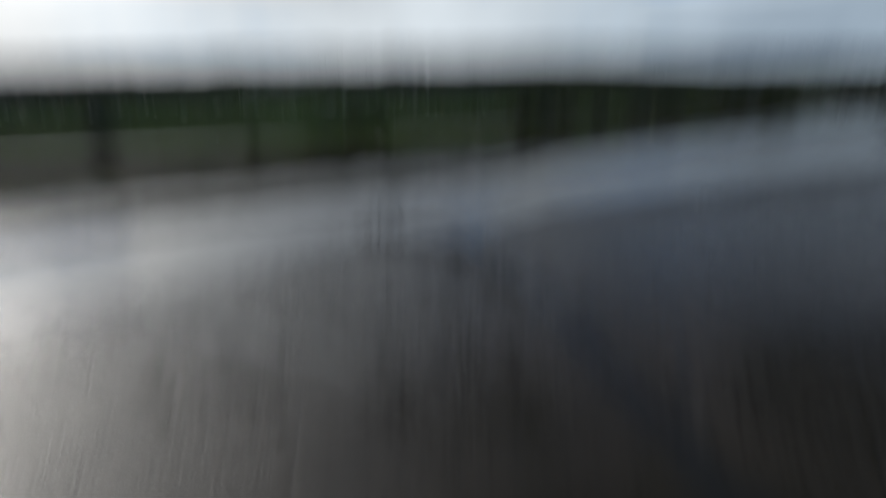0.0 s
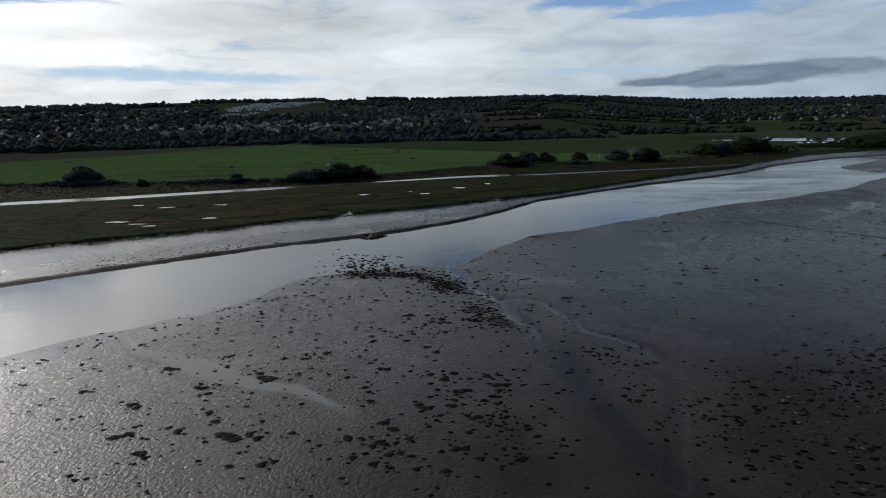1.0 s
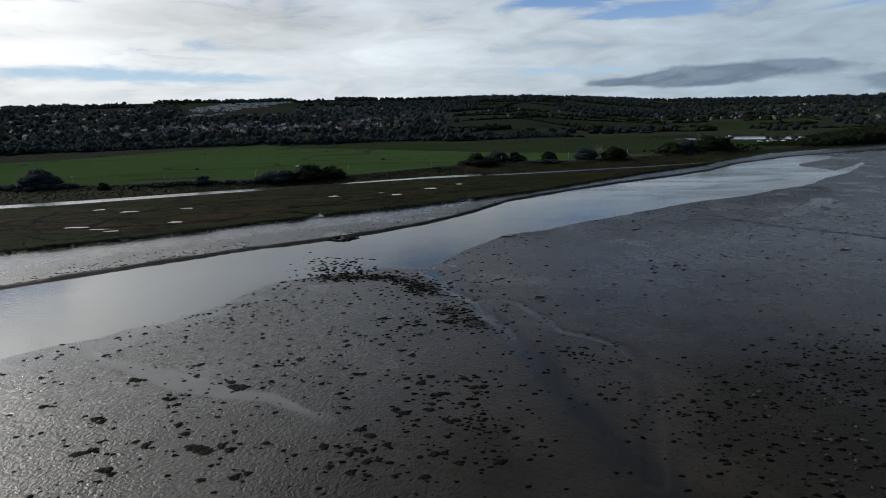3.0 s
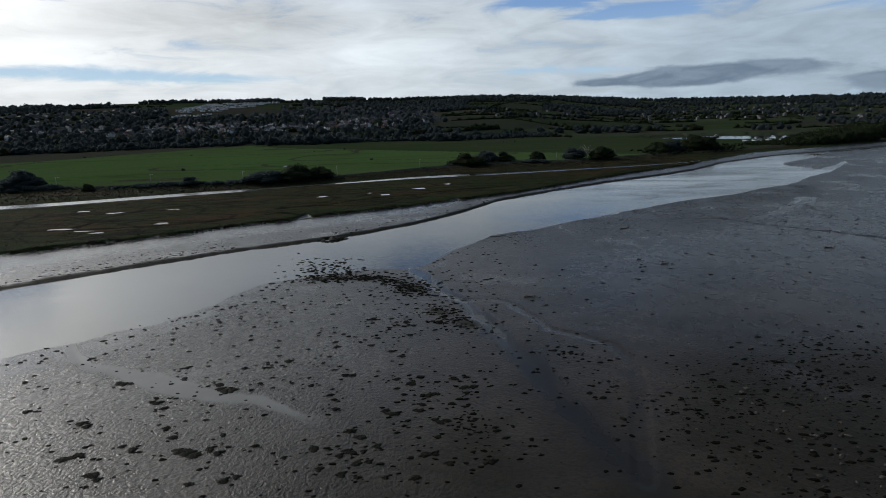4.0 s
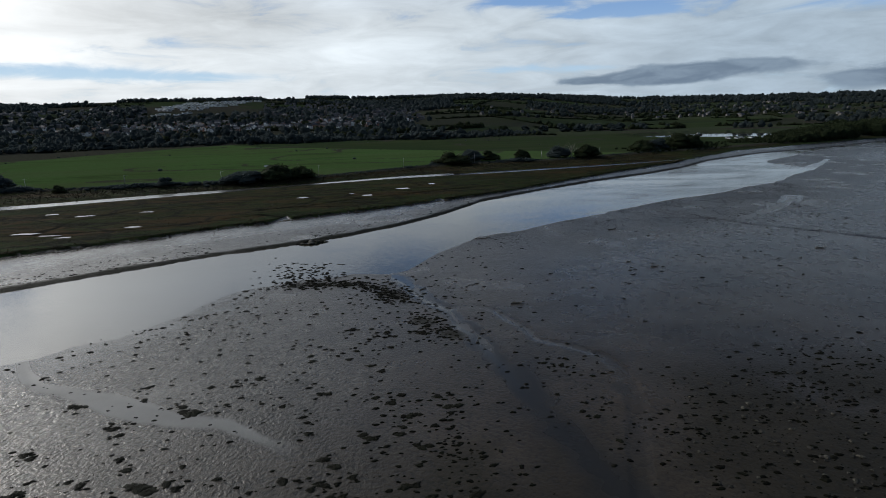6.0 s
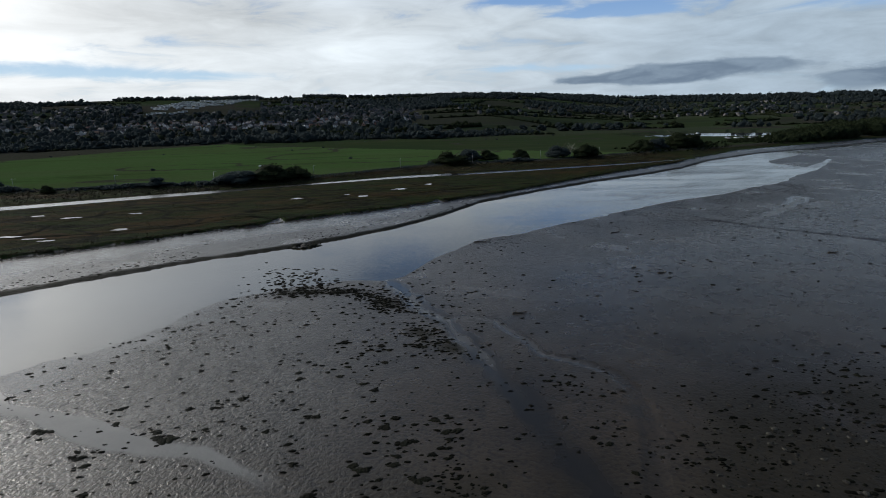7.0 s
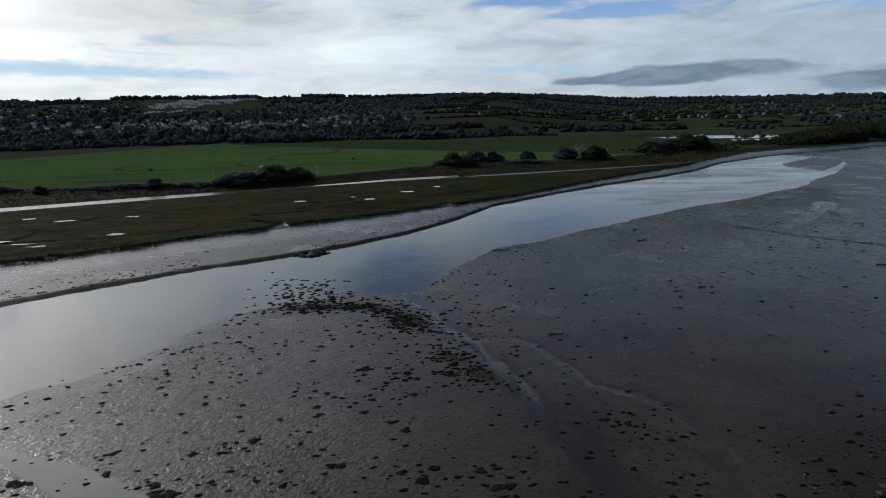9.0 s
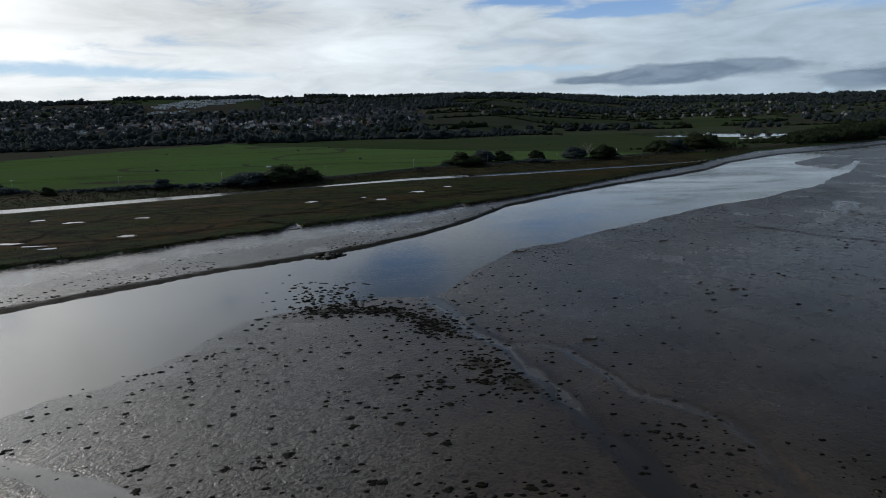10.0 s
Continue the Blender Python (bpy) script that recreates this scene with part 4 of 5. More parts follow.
def up_slope(n, az0, az1, near=700.0):
    """Places spread over the hillside up to the ridge."""
    az = RNG.uniform(az0, az1, n)
    r = np.sqrt(near**2 + (crest_reach(az) ** 2 - near**2) * RNG.random(n)) * 0.985
    return r * np.sin(np.radians(az)), r * np.cos(np.radians(az)) + 6.0


def hedge_stuff():
    xa, ya = up_slope(70000, -46, 44)
    xb, yb = scatter(60000, -46, 44, 700, 1650)
    x, y = np.concatenate([xa, xb]), np.concatenate([ya, yb])
    who, gap, nxt = parcels(x, y)
    near = gap < np.where(np.hypot(x, y) < 1650, 11.0, 9.0)
    x, y, who, nxt = x[near], y[near], who[near], nxt[near]
    # slide each place onto the border between its two parcels
    ax, ay, bx, by = PARCEL_X[who] * 0.62, PARCEL_Y[who], PARCEL_X[nxt] * 0.62, PARCEL_Y[nxt]
    u = x * 0.62
    span = np.hypot(bx - ax, by - ay)
    move = ((u - bx) ** 2 + (y - by) ** 2 - (u - ax) ** 2 - (y - ay) ** 2) / (2 * span)
    x, y = x + move * (bx - ax) / span / 0.62, y + move * (by - ay) / span
    r, az = polar(x, y)
    keep = ~open_slope(r, az) & (r < crest_reach(az) * 0.99) & (fbm(x, y, 0.006, 43, 2) > 0.34)
    x, y = x[keep], y[keep]
    b = on_ground(x, y)
    h = RNG.uniform(1.6, 3.2, len(x)) * np.where(RNG.random(len(x)) < 0.10, 2.6, 1.0)
    v, f = thicket(b, h, h * 0.7 + RNG.uniform(3.5, 6.0, len(x)), 8, h * 0.24)
    stuff("field_hedges", v, f, M_LEAF, "dark hedgerows and hedge trees dividing the hill fields", "hedge")


def wood_stuff():
    x, y = up_slope(30000, -46, 44, 720.0)
    r, az = polar(x, y)
    town = town_zone(r, az)
    dens = sm(wooded(x, y), 0.58, 0.62)
    dens = np.maximum(dens, town * np.clip(0.17 + 0.75 * (fbm(x, y, 0.009, 91, 2) > 0.55) + 0.3 * (az < -27) + 0.5 * (r < 820), 0, 1))
    dens = np.maximum(dens, 0.14 * sm(az, 22, 26) * sm(r, 1250, 1350))
    keep = (RNG.random(len(x)) < dens * 0.46) & ~open_slope(r, az)
    x, y = x[keep], y[keep]
    h = RNG.uniform(4.5, 11.5, len(x)) * (1 + 0.0003 * np.maximum(np.hypot(x, y) - 1200, 0))
    v, f = thicket(on_ground(x, y), h, h * RNG.uniform(0.9, 1.5, len(x)), 26, h * 0.15)
    stuff("hillside_woods", v, f, M_LEAF_HAZY, "dark mixed woods and garden trees on the hillside", "woodland")


def belt_stuff():
    # belt of tall trees between the pasture and the houses
    x, y = scatter(2600, -46, 14, 620, 760)
    r, az = polar(x, y)
    front = np.interp(az, [-46, -40, -30, -23, -16, -12, -5, 3, 14], [725, 715, 700, 685, 690, 660, 680, 640, 715])
    tall = np.interp(az, [-46, -41, -38, -16, -13.5, -8, -6, 0, 1.5, 4, 6, 14], [10, 9, 5, 5, 8, 8, 5, 5, 8, 8, 5, 5])
    keep = (r > front) & (r < front + 60) & (RNG.random(len(x)) < 0.75)
    x, y, tall = x[keep], y[keep], tall[keep]
    h = tall * RNG.uniform(0.7, 1.25, len(x))
    v, f = thicket(on_ground(x, y), h, h * RNG.uniform(0.9, 1.5, len(x)), 60, h * 0.14)
    stuff("tree_belt", v, f, M_LEAF_HAZY, "belt of dark trees below the houses", "woodland")
    # trees on the ridge
    n = 1300
    az = RNG.uniform(-46, 46, n)
    dens = np.interp(az, [-46, -40, -33, -32, -27, -26, -22, -21, -14, -13.5, -9.5, -9, 4, 5, 9, 10, 17, 18, 46], [0.5, 0.7, 0.7, 0.03, 0.03, 0.25, 0.25, 0.6, 0.5, 0.04, 0.04, 0.9, 0.9, 0.6, 0.6, 0.95, 0.9, 0.45, 0.6])
    keep = RNG.random(n) < dens
    az = az[keep]
    r = crest_reach(az) * RNG.uniform(0.965, 1.0, len(az))
    x, y = r * np.sin(np.radians(az)), r * np.cos(np.radians(az)) + 6
    h = RNG.uniform(6, 13, len(az)) * np.interp(az, [-46, 8, 11, 17, 24, 46], [1, 1, 0.7, 0.9, 1.6, 1.8])
    v, f = thicket(on_ground(x, y), h, h * RNG.uniform(1.0, 2.2, len(az)), 40, h * 0.16)
    stuff("ridge_trees", v, f, M_LEAF_HAZY, "trees in a broken line along the skyline ridge", "woodland")
    # wooded shore past the marsh
    x = RNG.uniform(148, 520, 1100)
    y = bank_foot(x) + RNG.uniform(-5, 38, 1100)
    gapx = fbm(x, y, 0.02, 95, 2)
    keep = (gapx > 0.40) & (np.hypot((x - LAGOON[0]) / LAGOON[2], (y - LAGOON[1]) / LAGOON[3]) > 1.1)
    x, y = x[keep], y[keep]
    h = RNG.uniform(2.0, 5.5, len(x)) * np.interp(x, [148, 217, 290, 325, 420, 520], [0.35, 0.35, 0.55, 1.7, 2.5, 2.7])
    v, f = thicket(on_ground(x, y), h, h * RNG.uniform(1.0, 1.7, len(x)), 90, h * 0.12)
    stuff("shore_thicket", v, f, M_LEAF, "dark scrub and trees along the far river bank", "hedge")
    # scrub on the embankment and in the pasture
    x = RNG.uniform(-370, 170, 1700)
    y = bank_foot(x) + RNG.normal(2.0, 2.0, 1700)
    h = RNG.uniform(0.5, 1.2, len(x)) * (0.4 + 1.5 * sm(fbm(x, y, 0.03, 97, 2), 0.42, 0.72))
    xb, yb = scatter(700, -42, 36, 330, 680)
    hb = np.where(np.abs(fbm(xb * 0.4, yb, 0.02, 61, 2) - 0.5) < 0.02, 1.4, 0.0) * RNG.uniform(0.3, 1.2, 700) * (RNG.random(700) < 0.4)
    ok = (hb > 0.3) & (yb - bank_foot(xb) > 12)
    x, y, h = np.concatenate([x, xb[ok]]), np.concatenate([y, yb[ok]]), np.concatenate([h, hb[ok]])
    v, f = thicket(on_ground(x, y), h, h * RNG.uniform(1.4, 3.0, len(x)), 40, h * 0.25)
    stuff("embankment_scrub", v, f, M_LEAF_HAZY, "low dark bramble scrub along the embankment", "hedge")


def blades(x, y, h, spread, per, mat, name, label, category):
    """Tufts of thin upright blades."""
    b = np.repeat(on_ground(x, y), per, axis=0)
    hh = np.repeat(h, per) * RNG.uniform(0.6, 1.2, len(b))
    sp = np.repeat(spread, per)
    a = RNG.uniform(0, math.tau, len(b))
    off = np.stack([np.cos(a), np.sin(a), np.zeros(len(b))], -1)
    root = b + off * (sp * RNG.uniform(0, 0.5, len(b)))[:, None]
    tip = b + off * (sp * RNG.uniform(0.2, 1.0, len(b)))[:, None] + np.stack([np.zeros(len(b)), np.zeros(len(b)), hh], -1)
    side = np.stack([-np.sin(a), np.cos(a), np.zeros(len(b))], -1) * (0.28 * hh + 0.03)[:, None]
    root[:, 2] -= 0.03
    v = np.stack([root - side, root + side, tip], 1).reshape(-1, 3)
    stuff(name, v, np.arange(len(v)).reshape(-1, 3), mat, label, category)


def marsh_stuff():
    n = 22000
    x = RNG.uniform(-195, 155, n)
    t = RNG.random(n)
    lo, hi = marsh_edge(x), np.maximum(creek_near(x) - 1.5, marsh_edge(x) + 1.5)
    y = np.where(t < 0.22, lo + np.abs(RNG.normal(0.6, 1.1, n)), lo + (hi - lo) * RNG.random(n))
    keep = (y < creek_near(x) - 4)
    for px, py, a, b in POOLS:
        keep &= np.hypot((x - px) / a, (y - py) / b) > 1.35
    for run in GULLIES:
        keep &= near_line(x, y, run)[0] > 1.3
    x, y = x[keep], y[keep]
    blades(x, y, RNG.uniform(0.06, 0.22, len(x)), RNG.uniform(0.3, 0.9, len(x)), 6, M_TUFT, "marsh_grass", "olive and russet salt marsh plants", "grass")
    n = 9000
    x = RNG.uniform(-370, 160, n)
    w = creek_width(x)
    lo, hi = creek_near(x) + w + 2.0, bank_foot(x) - 1
    y = lo + (hi - lo) * RNG.random(n) ** 0.8
    keep = hi > lo + 1
    x, y = x[keep], y[keep]
    blades(x, y, RNG.uniform(0.2, 0.5, len(x)), RNG.uniform(0.4, 1.1, len(x)), 5, M_REED, "reed_bed", "dull brown reeds between the creek and embankment", "reeds")


hedge_stuff()
wood_stuff()
belt_stuff()
marsh_stuff()


# ---- marsh pools and lagoon ----
def make_pool(name, x, y, a, b, z, seed, label, kind="", group=""):
    n = 40
    ang = np.linspace(0, math.tau, n, endpoint=False)
    rad = 0.25 + 1.5 * fbm(np.cos(ang) * 2.2 + seed * 7.1, np.sin(ang) * 2.2 + seed * 3.3, 1.0, 5, 3)
    rim = np.stack([a * rad * np.cos(ang), b * rad * np.sin(ang), np.zeros(n)], -1)
    v = np.vstack([[[0, 0, 0]], rim * 0.5, rim])
    f = [(0, 1 + k, 1 + (k + 1) % n) for k in range(n)]
    f += [(1 + k, 1 + n + k, 1 + n + (k + 1) % n) for k in range(n)] + [(1 + k, 1 + n + (k + 1) % n, 1 + (k + 1) % n) for k in range(n)]
    ob = tagged(new(name, mesh_of(name, v, f, M_POOL)), label, "water", group=group, kind=kind)
    ob.matrix_basis = pose(x, y, z)


for k, (px, py, a, b) in enumerate(POOLS):
    make_pool("water_pool", px, py, a, b, float(ground_z(px, py)) + 0.22, k, "small still pool shining among salt marsh plants", kind="structure")
make_pool("water_lagoon", LAGOON[0], LAGOON[1], LAGOON[2] * 0.95, LAGOON[3] * 0.95, 0.40, 40, "shallow still lagoon behind the river bank", kind="structure")


# ---- seaweed on the mudflat ----
def weed_mesh(seed, lumps):
    """A flat ragged mat of wrack with a lumpy top."""
    rnd = np.random.default_rng(seed)
    n, rings = 18, 4
    ang = np.linspace(0, math.tau, n, endpoint=False)
    edge = 0.30 + 1.15 * fbm(np.cos(ang) * lumps + seed * 9.7, np.sin(ang) * lumps + seed * 4.1, 1.0, 3, 3) + rnd.uniform(-0.2, 0.2, n)
    v = [(0, 0, 0.16)]
    for q in range(1, rings + 1):
        u = q / rings
        for k in range(n):
            hgt = 0.15 * (1 - u**2.2) * rnd.uniform(0.55, 1.3) if q < rings else -0.04
            v.append((edge[k] * u * math.cos(ang[k]), edge[k] * u * math.sin(ang[k]), hgt))
    f = [(0, 1 + k, 1 + (k + 1) % n) for k in range(n)]
    for q in range(rings - 1):
        for k in range(n):
            a, b = 1 + q * n + k, 1 + q * n + (k + 1) % n
            f += [(a, a + n, b + n), (a, b + n, b)]
    return mesh_of("seaweed_clump", v, f, M_WEED, True)


WEED = [weed_mesh(k, 1.0 + 0.35 * k) for k in range(7)]
WEED_TEXT = ("dark olive seaweed clump lying on wet mud", "ragged blackish seaweed mat on wet mud", "small dark seaweed tuft on the mudflat")


def lay_weed(x, y, size, stretch=1.0):
    ob = tagged(new("seaweed_clump", WEED[RNG.integers(len(WEED))]), WEED_TEXT[1 if size > 0.75 else (0 if size > 0.42 else 2)], "seaweed", group="seaweed clumps on the mudflat")
    ob.matrix_basis = pose(x, y, max(float(ground_z(x, y)), -0.03), 0, 0, RNG.uniform(-25, 25)) @ Matrix.Diagonal((size * stretch, size, 0.5 + 0.6 * size, 1))


small_x, small_y, small_s = [], [], []
# the large mats: place and half-width
MATS_WEST = (
    (-27.2, 41.8, 0.92), (-30.6, 45.0, 1.05), (-25.9, 45.6, 0.54), (-27.1, 46.2, 0.36), (-23.0, 47.3, 0.6), (-20.8, 44.3, 1.41),
    (-18.0, 44.4, 0.67), (-19.0, 45.1, 0.56), (-40.5, 53.6, 0.59), (-33.3, 50.6, 0.67), (-32.4, 50.0, 0.6), (-24.5, 49.0, 0.43),
    (-26.3, 53.0, 0.53), (-27.7, 54.5, 0.81), (-33.5, 59.1, 0.96), (-22.5, 57.6, 0.68), (-21.3, 56.4, 1.2), (-15.0, 45.3, 0.44),
    (-9.8, 44.4, 0.59), (-12.1, 43.3, 0.32), (-8.8, 41.5, 0.46), (-18.6, 47.3, 0.41), (-18.0, 57.5, 0.4), (-16.2, 63.0, 0.71),
    (-18.7, 61.4, 0.42), (-21.0, 61.5, 0.43), (-28.0, 62.4, 0.45), (-27.1, 59.6, 0.5), (-18.9, 40.3, 0.42), (-16.2, 40.5, 0.62),
    (-15.3, 41.0, 0.42),
)
MATS_MIDDLE = (
    (-6.8, 43.6, 1.04), (-5.8, 42.0, 0.51), (-5.4, 43.6, 0.41), (-4.8, 42.2, 0.4), (-4.3, 44.4, 0.47), (-6.9, 40.7, 0.55),
    (-5.5, 40.1, 0.34), (-3.3, 39.9, 0.39), (-0.8, 39.7, 0.58), (0.3, 42.8, 0.81), (1.9, 41.4, 0.45), (1.1, 45.3, 0.42),
    (1.5, 47.7, 0.99), (-1.7, 48.3, 0.33), (-3.3, 49.8, 1.03), (-3.1, 57.1, 0.51), (-1.5, 56.0, 0.63), (0.8, 53.3, 0.9),
    (-0.3, 51.3, 0.47), (2.7, 51.2, 0.47), (4.1, 54.4, 0.55), (5.1, 54.5, 0.61), (5.3, 41.3, 0.6), (-5.9, 45.9, 0.65),
    (-7.0, 47.0, 0.55), (-8.9, 51.2, 0.47), (-9.9, 54.1, 0.43), (-12.3, 56.4, 0.51), (-8.4, 58.6, 0.79), (-4.1, 64.8, 0.43),
    (-2.6, 63.2, 0.55), (-1.7, 69.9, 0.6),
)
for x, y, r in MATS_WEST + MATS_MIDDLE:
    if r > 0.75:
        # a broad mat is several clumps run together
        for k in range(3):
            lay_weed(x + (k - 1) * 0.55 * r + RNG.normal(0, 0.1), y + RNG.normal(0, 0.28 * r), 0.52 * r * RNG.uniform(0.75, 1.1), RNG.uniform(1.1, 1.5))
    else:
        lay_weed(x, y, 0.88 * r, RNG.uniform(1.15, 1.45))
    for k in range(4):
        small_x.append(x + RNG.normal(0, 1.6 * r)), small_y.append(y + RNG.normal(0, 1.3 * r)), small_s.append(RNG.uniform(0.08, 0.24) * (0.6 + 0.5 * r))
for cx, cy, sx, sy, lean, n, size in DRIFTS:
    for k in range(n):
        u, v = RNG.normal(0, 1, 2)
        x, y = cx + sx * (u + lean * v), cy + sy * v
        s = size * RNG.uniform(0.35, 1.15)
        if k < 11 and s > 0.6 * size:
            lay_weed(x, y, 0.85 * s, RNG.uniform(1.1, 1.8))
        else:
            small_x.append(x), small_y.append(y), small_s.append(0.62 * s)
# single clumps strewn between the drifts
for k in range(1100):
    x, y = RNG.uniform(-56, 24), RNG.uniform(29, 97)
    if y > near_shore(x) - 2.0 or RNG.random() > 3.4 * (fbm(np.array(x), np.array(y), 0.10, 101, 3) - 0.38) * (0.3 + 0.7 * math.exp(-((x + 4) / 15) ** 2)):
        continue
    s = RNG.uniform(0.12, 0.36)
    if k < 90 and s > 0.22:
        lay_weed(x, y, s, RNG.uniform(1.0, 1.8))
    else:
        small_x.append(x), small_y.append(y), small_s.append(s * 0.8)
# streaked weed bank on the eastern shore
for k in range(300):
    x, y = RNG.normal(50, 9), RNG.normal(57, 5)
    if x < 36 or y > 70:
        continue
    s = RNG.uniform(0.10, 0.34)
    if k < 36:
        lay_weed(x, y, s, RNG.uniform(1.5, 2.6))
    else:
        small_x.append(x), small_y.append(y), small_s.append(s * 0.7)
# scraps along the far bank, in the shallows and over the whole flat
n = 800
x = RNG.uniform(-120, 40, n)
y = far_shore(x) + 1.5 + np.abs(RNG.normal(0, 7, n)) * np.interp(x, [-120, -60, 0, 40], [1, 0.9, 0.6, 0.4])
keep = RNG.random(n) < sm(fbm(x, y, 0.06, 111, 2), 0.45, 0.68)
small_x += list(x[keep]); small_y += list(y[keep]); small_s += list(RNG.uniform(0.08, 0.30, keep.sum()))
n = 4200
x, y = RNG.uniform(-62, 116, n), RNG.uniform(28, 163, n)
keep = (y < near_shore(x) - 0.5) & (RNG.random(n) < 0.75 - 0.66 * sm(x, 6, 30) + 0.5 * (fbm(x, y, 0.08, 121, 3) - 0.5))
small_x += list(x[keep]); small_y += list(y[keep]); small_s += list(RNG.uniform(0.06, 0.20, keep.sum()) * (1 + y[keep] / 160))


def scraps(name, x, y, s, mat, label, category, height=0.5, flat=1.6):
    x, y, s = np.array(x), np.array(y), np.array(s)
    b = on_flat(x, y)
    k = 7
    ang = np.linspace(0, math.tau, k, endpoint=False)
    rad = s[:, None] * RNG.uniform(0.55, 1.25, (len(x), k))
    rim = np.stack([b[:, :1] + rad * np.cos(ang) * flat, b[:, 1:2] + rad * np.sin(ang), np.repeat(b[:, 2:], k, 1) - 0.02], -1)
    mid = np.stack([b[:, :1] + 0.55 * rad * np.cos(ang) * flat, b[:, 1:2] + 0.55 * rad * np.sin(ang), b[:, 2:] + (s * height)[:, None] * RNG.uniform(0.5, 1.1, (len(x), k))], -1)
    top = (b + np.stack([0 * s, 0 * s, s * height * 0.95], -1))[:, None]
    v = np.concatenate([rim, mid, top], 1)
    f = []
    for q in range(k):
        p = (q + 1) % k
        f += [(q, p, k + p), (q, k + p, k + q), (k + q, k + p, 2 * k)]
    f = (np.array(f)[None] + (2 * k + 1) * np.arange(len(x))[:, None, None]).reshape(-1, 3)
    stuff(name, v.reshape(-1, 3), f, mat, label, category)




# ---- stones on the lower shore ----
def stone_mesh(seed):
    rnd = np.random.default_rng(seed + 50)
    bm = bmesh.new()
    bmesh.ops.create_icosphere(bm, subdivisions=2, radius=1.0)
    shift = rnd.uniform(0, 50, 3)
    for vtx in bm.verts:
        k = noise.noise(Vector(vtx.co * 0.9) + Vector(shift)) * 0.45 + noise.noise(Vector(vtx.co * 2.3) + Vector(shift)) * 0.18
        vtx.co *= 1 + k
        vtx.co.z *= 0.45
        if vtx.co.z < -0.25:
            vtx.co.z = -0.25
    return bm_mesh("stone", bm, M_STONE, False)


STONES = [stone_mesh(k) for k in range(6)]
px_, py_, ps_ = [], [], []
placed = 0
for k in range(9000):
    x, y = RNG.uniform(17, 74), RNG.uniform(22, 68)
    inside = sm(x - 19.4 - 0.38 * max(y - 46, 0) - 0.1 * abs(y - 43), 0, 11) * sm(64.0 - 0.1 * (x - 31) - y, 0, 14)
    patch = sm(fbm(np.array(x), np.array(y), 0.12, 131, 3), 0.30, 0.62)
    if RNG.random() > inside * (0.15 + patch):
        continue
    big = RNG.random() < 0.14
    s = RNG.uniform(0.10, 0.24) if big else RNG.uniform(0.04, 0.10)
    if big and placed < 150:
        ob = tagged(new("stone", STONES[RNG.integers(6)]), "rough grey-brown stone half sunk in shore mud", "stone", group="stones on the lower shore")
        ob.matrix_basis = pose(x, y, float(ground_z(x, y)) + 0.12 * s, 0, 0, RNG.uniform(0, 360)) @ Matrix.Diagonal((s * RNG.uniform(0.9, 1.6), s, s, 1))
        placed += 1
    else:
        px_.append(x), py_.append(y), ps_.append(s)
    if RNG.random() < 0.5:
        small_x.append(x + RNG.normal(0, 2)), small_y.append(y + RNG.normal(0, 2)), small_s.append(0.05 + 0.26 * RNG.random() ** 2.6)
scraps("seaweed_scraps", small_x, small_y, small_s, M_WEED_STUFF, "scraps of dark seaweed strewn over the mud", "seaweed", 0.35)
# broken clods where the flat meets the river
n = 9000
x = RNG.uniform(20, 150, n)
y = near_shore(x) - np.abs(RNG.normal(0, 1, n)) * np.interp(x, [20, 50, 80, 125, 150], [6, 10, 22, 20, 6]) - 0.4
keep = RNG.random(n) < sm(fbm(x, y, 0.12, 151, 3), 0.34, 0.56) * np.interp(x, [20, 60, 90, 150], [0.25, 0.5, 1, 1])
scraps("mud_clods", x[keep], y[keep], RNG.uniform(0.05, 0.18, keep.sum()), M_CLOD, "broken clods of wet mud along the river's edge", "mud", 0.4, 2.0)
scraps("shingle", px_, py_, ps_, M_STONE_STUFF, "small dull pebbles scattered on the shore", "pebbles", 0.5, 1.3)


# ---- rocky heap at the river's edge ----
def make_heap(x, y):
    heap = tagged(new("rock_heap"), "dark weed-covered rock heap at the water's edge", "rocks")
    heap.matrix_basis = pose(x, y, float(ground_z(x, y)))
    for k in range(26):
        a, d = RNG.uniform(0, math.tau), math.sqrt(RNG.random())
        s = RNG.uniform(0.45, 0.95) * (1.2 - 0.5 * d)
        me = STONES[k % 6] if k % 5 == 0 else WEED[k % 7]
        part("rock" if k % 5 == 0 else "seaweed", me, heap, m=pose(3.9 * d * math.cos(a), 1.7 * d * math.sin(a), 0.75 * (1 - d), RNG.uniform(-9, 9), RNG.uniform(-9, 9), RNG.uniform(0, 360)) @ Matrix.Diagonal((s * 1.5, s, s * (2.4 if k % 5 else 1), 1)))


make_heap(-22.2, 133.9)


# ---- driftwood ----
def make_driftwood(x, y, length, turn, label):
    wood = tagged(new("driftwood"), label, "driftwood", group="stranded branches")
    wood.matrix_basis = pose(x, y, float(ground_z(x, y)) + 0.05, 0, 0, turn)
    bm = bmesh.new()
    pts = [Vector((length * (k / 5 - 0.5), 0.08 * length * math.sin(k * 1.7), 0.05 + 0.03 * math.sin(k * 2.1))) for k in range(6)]
    tube(bm, pts, [0.10, 0.12, 0.11, 0.09, 0.07, 0.03], 7)
    part("stem", bm_mesh("stem", bm, M_POST, True), wood)
    for k in (1, 3):
        bm = bmesh.new()
        p = pts[k]
        q = p + Vector((0.16 * length, 0.12 * length * (1 if k == 1 else -1), 0.12 * length))
        tube(bm, [p, p.lerp(q, 0.6), q], [0.06, 0.045, 0.02], 5)
        part("branch", bm_mesh("branch", bm, M_POST, True), wood)


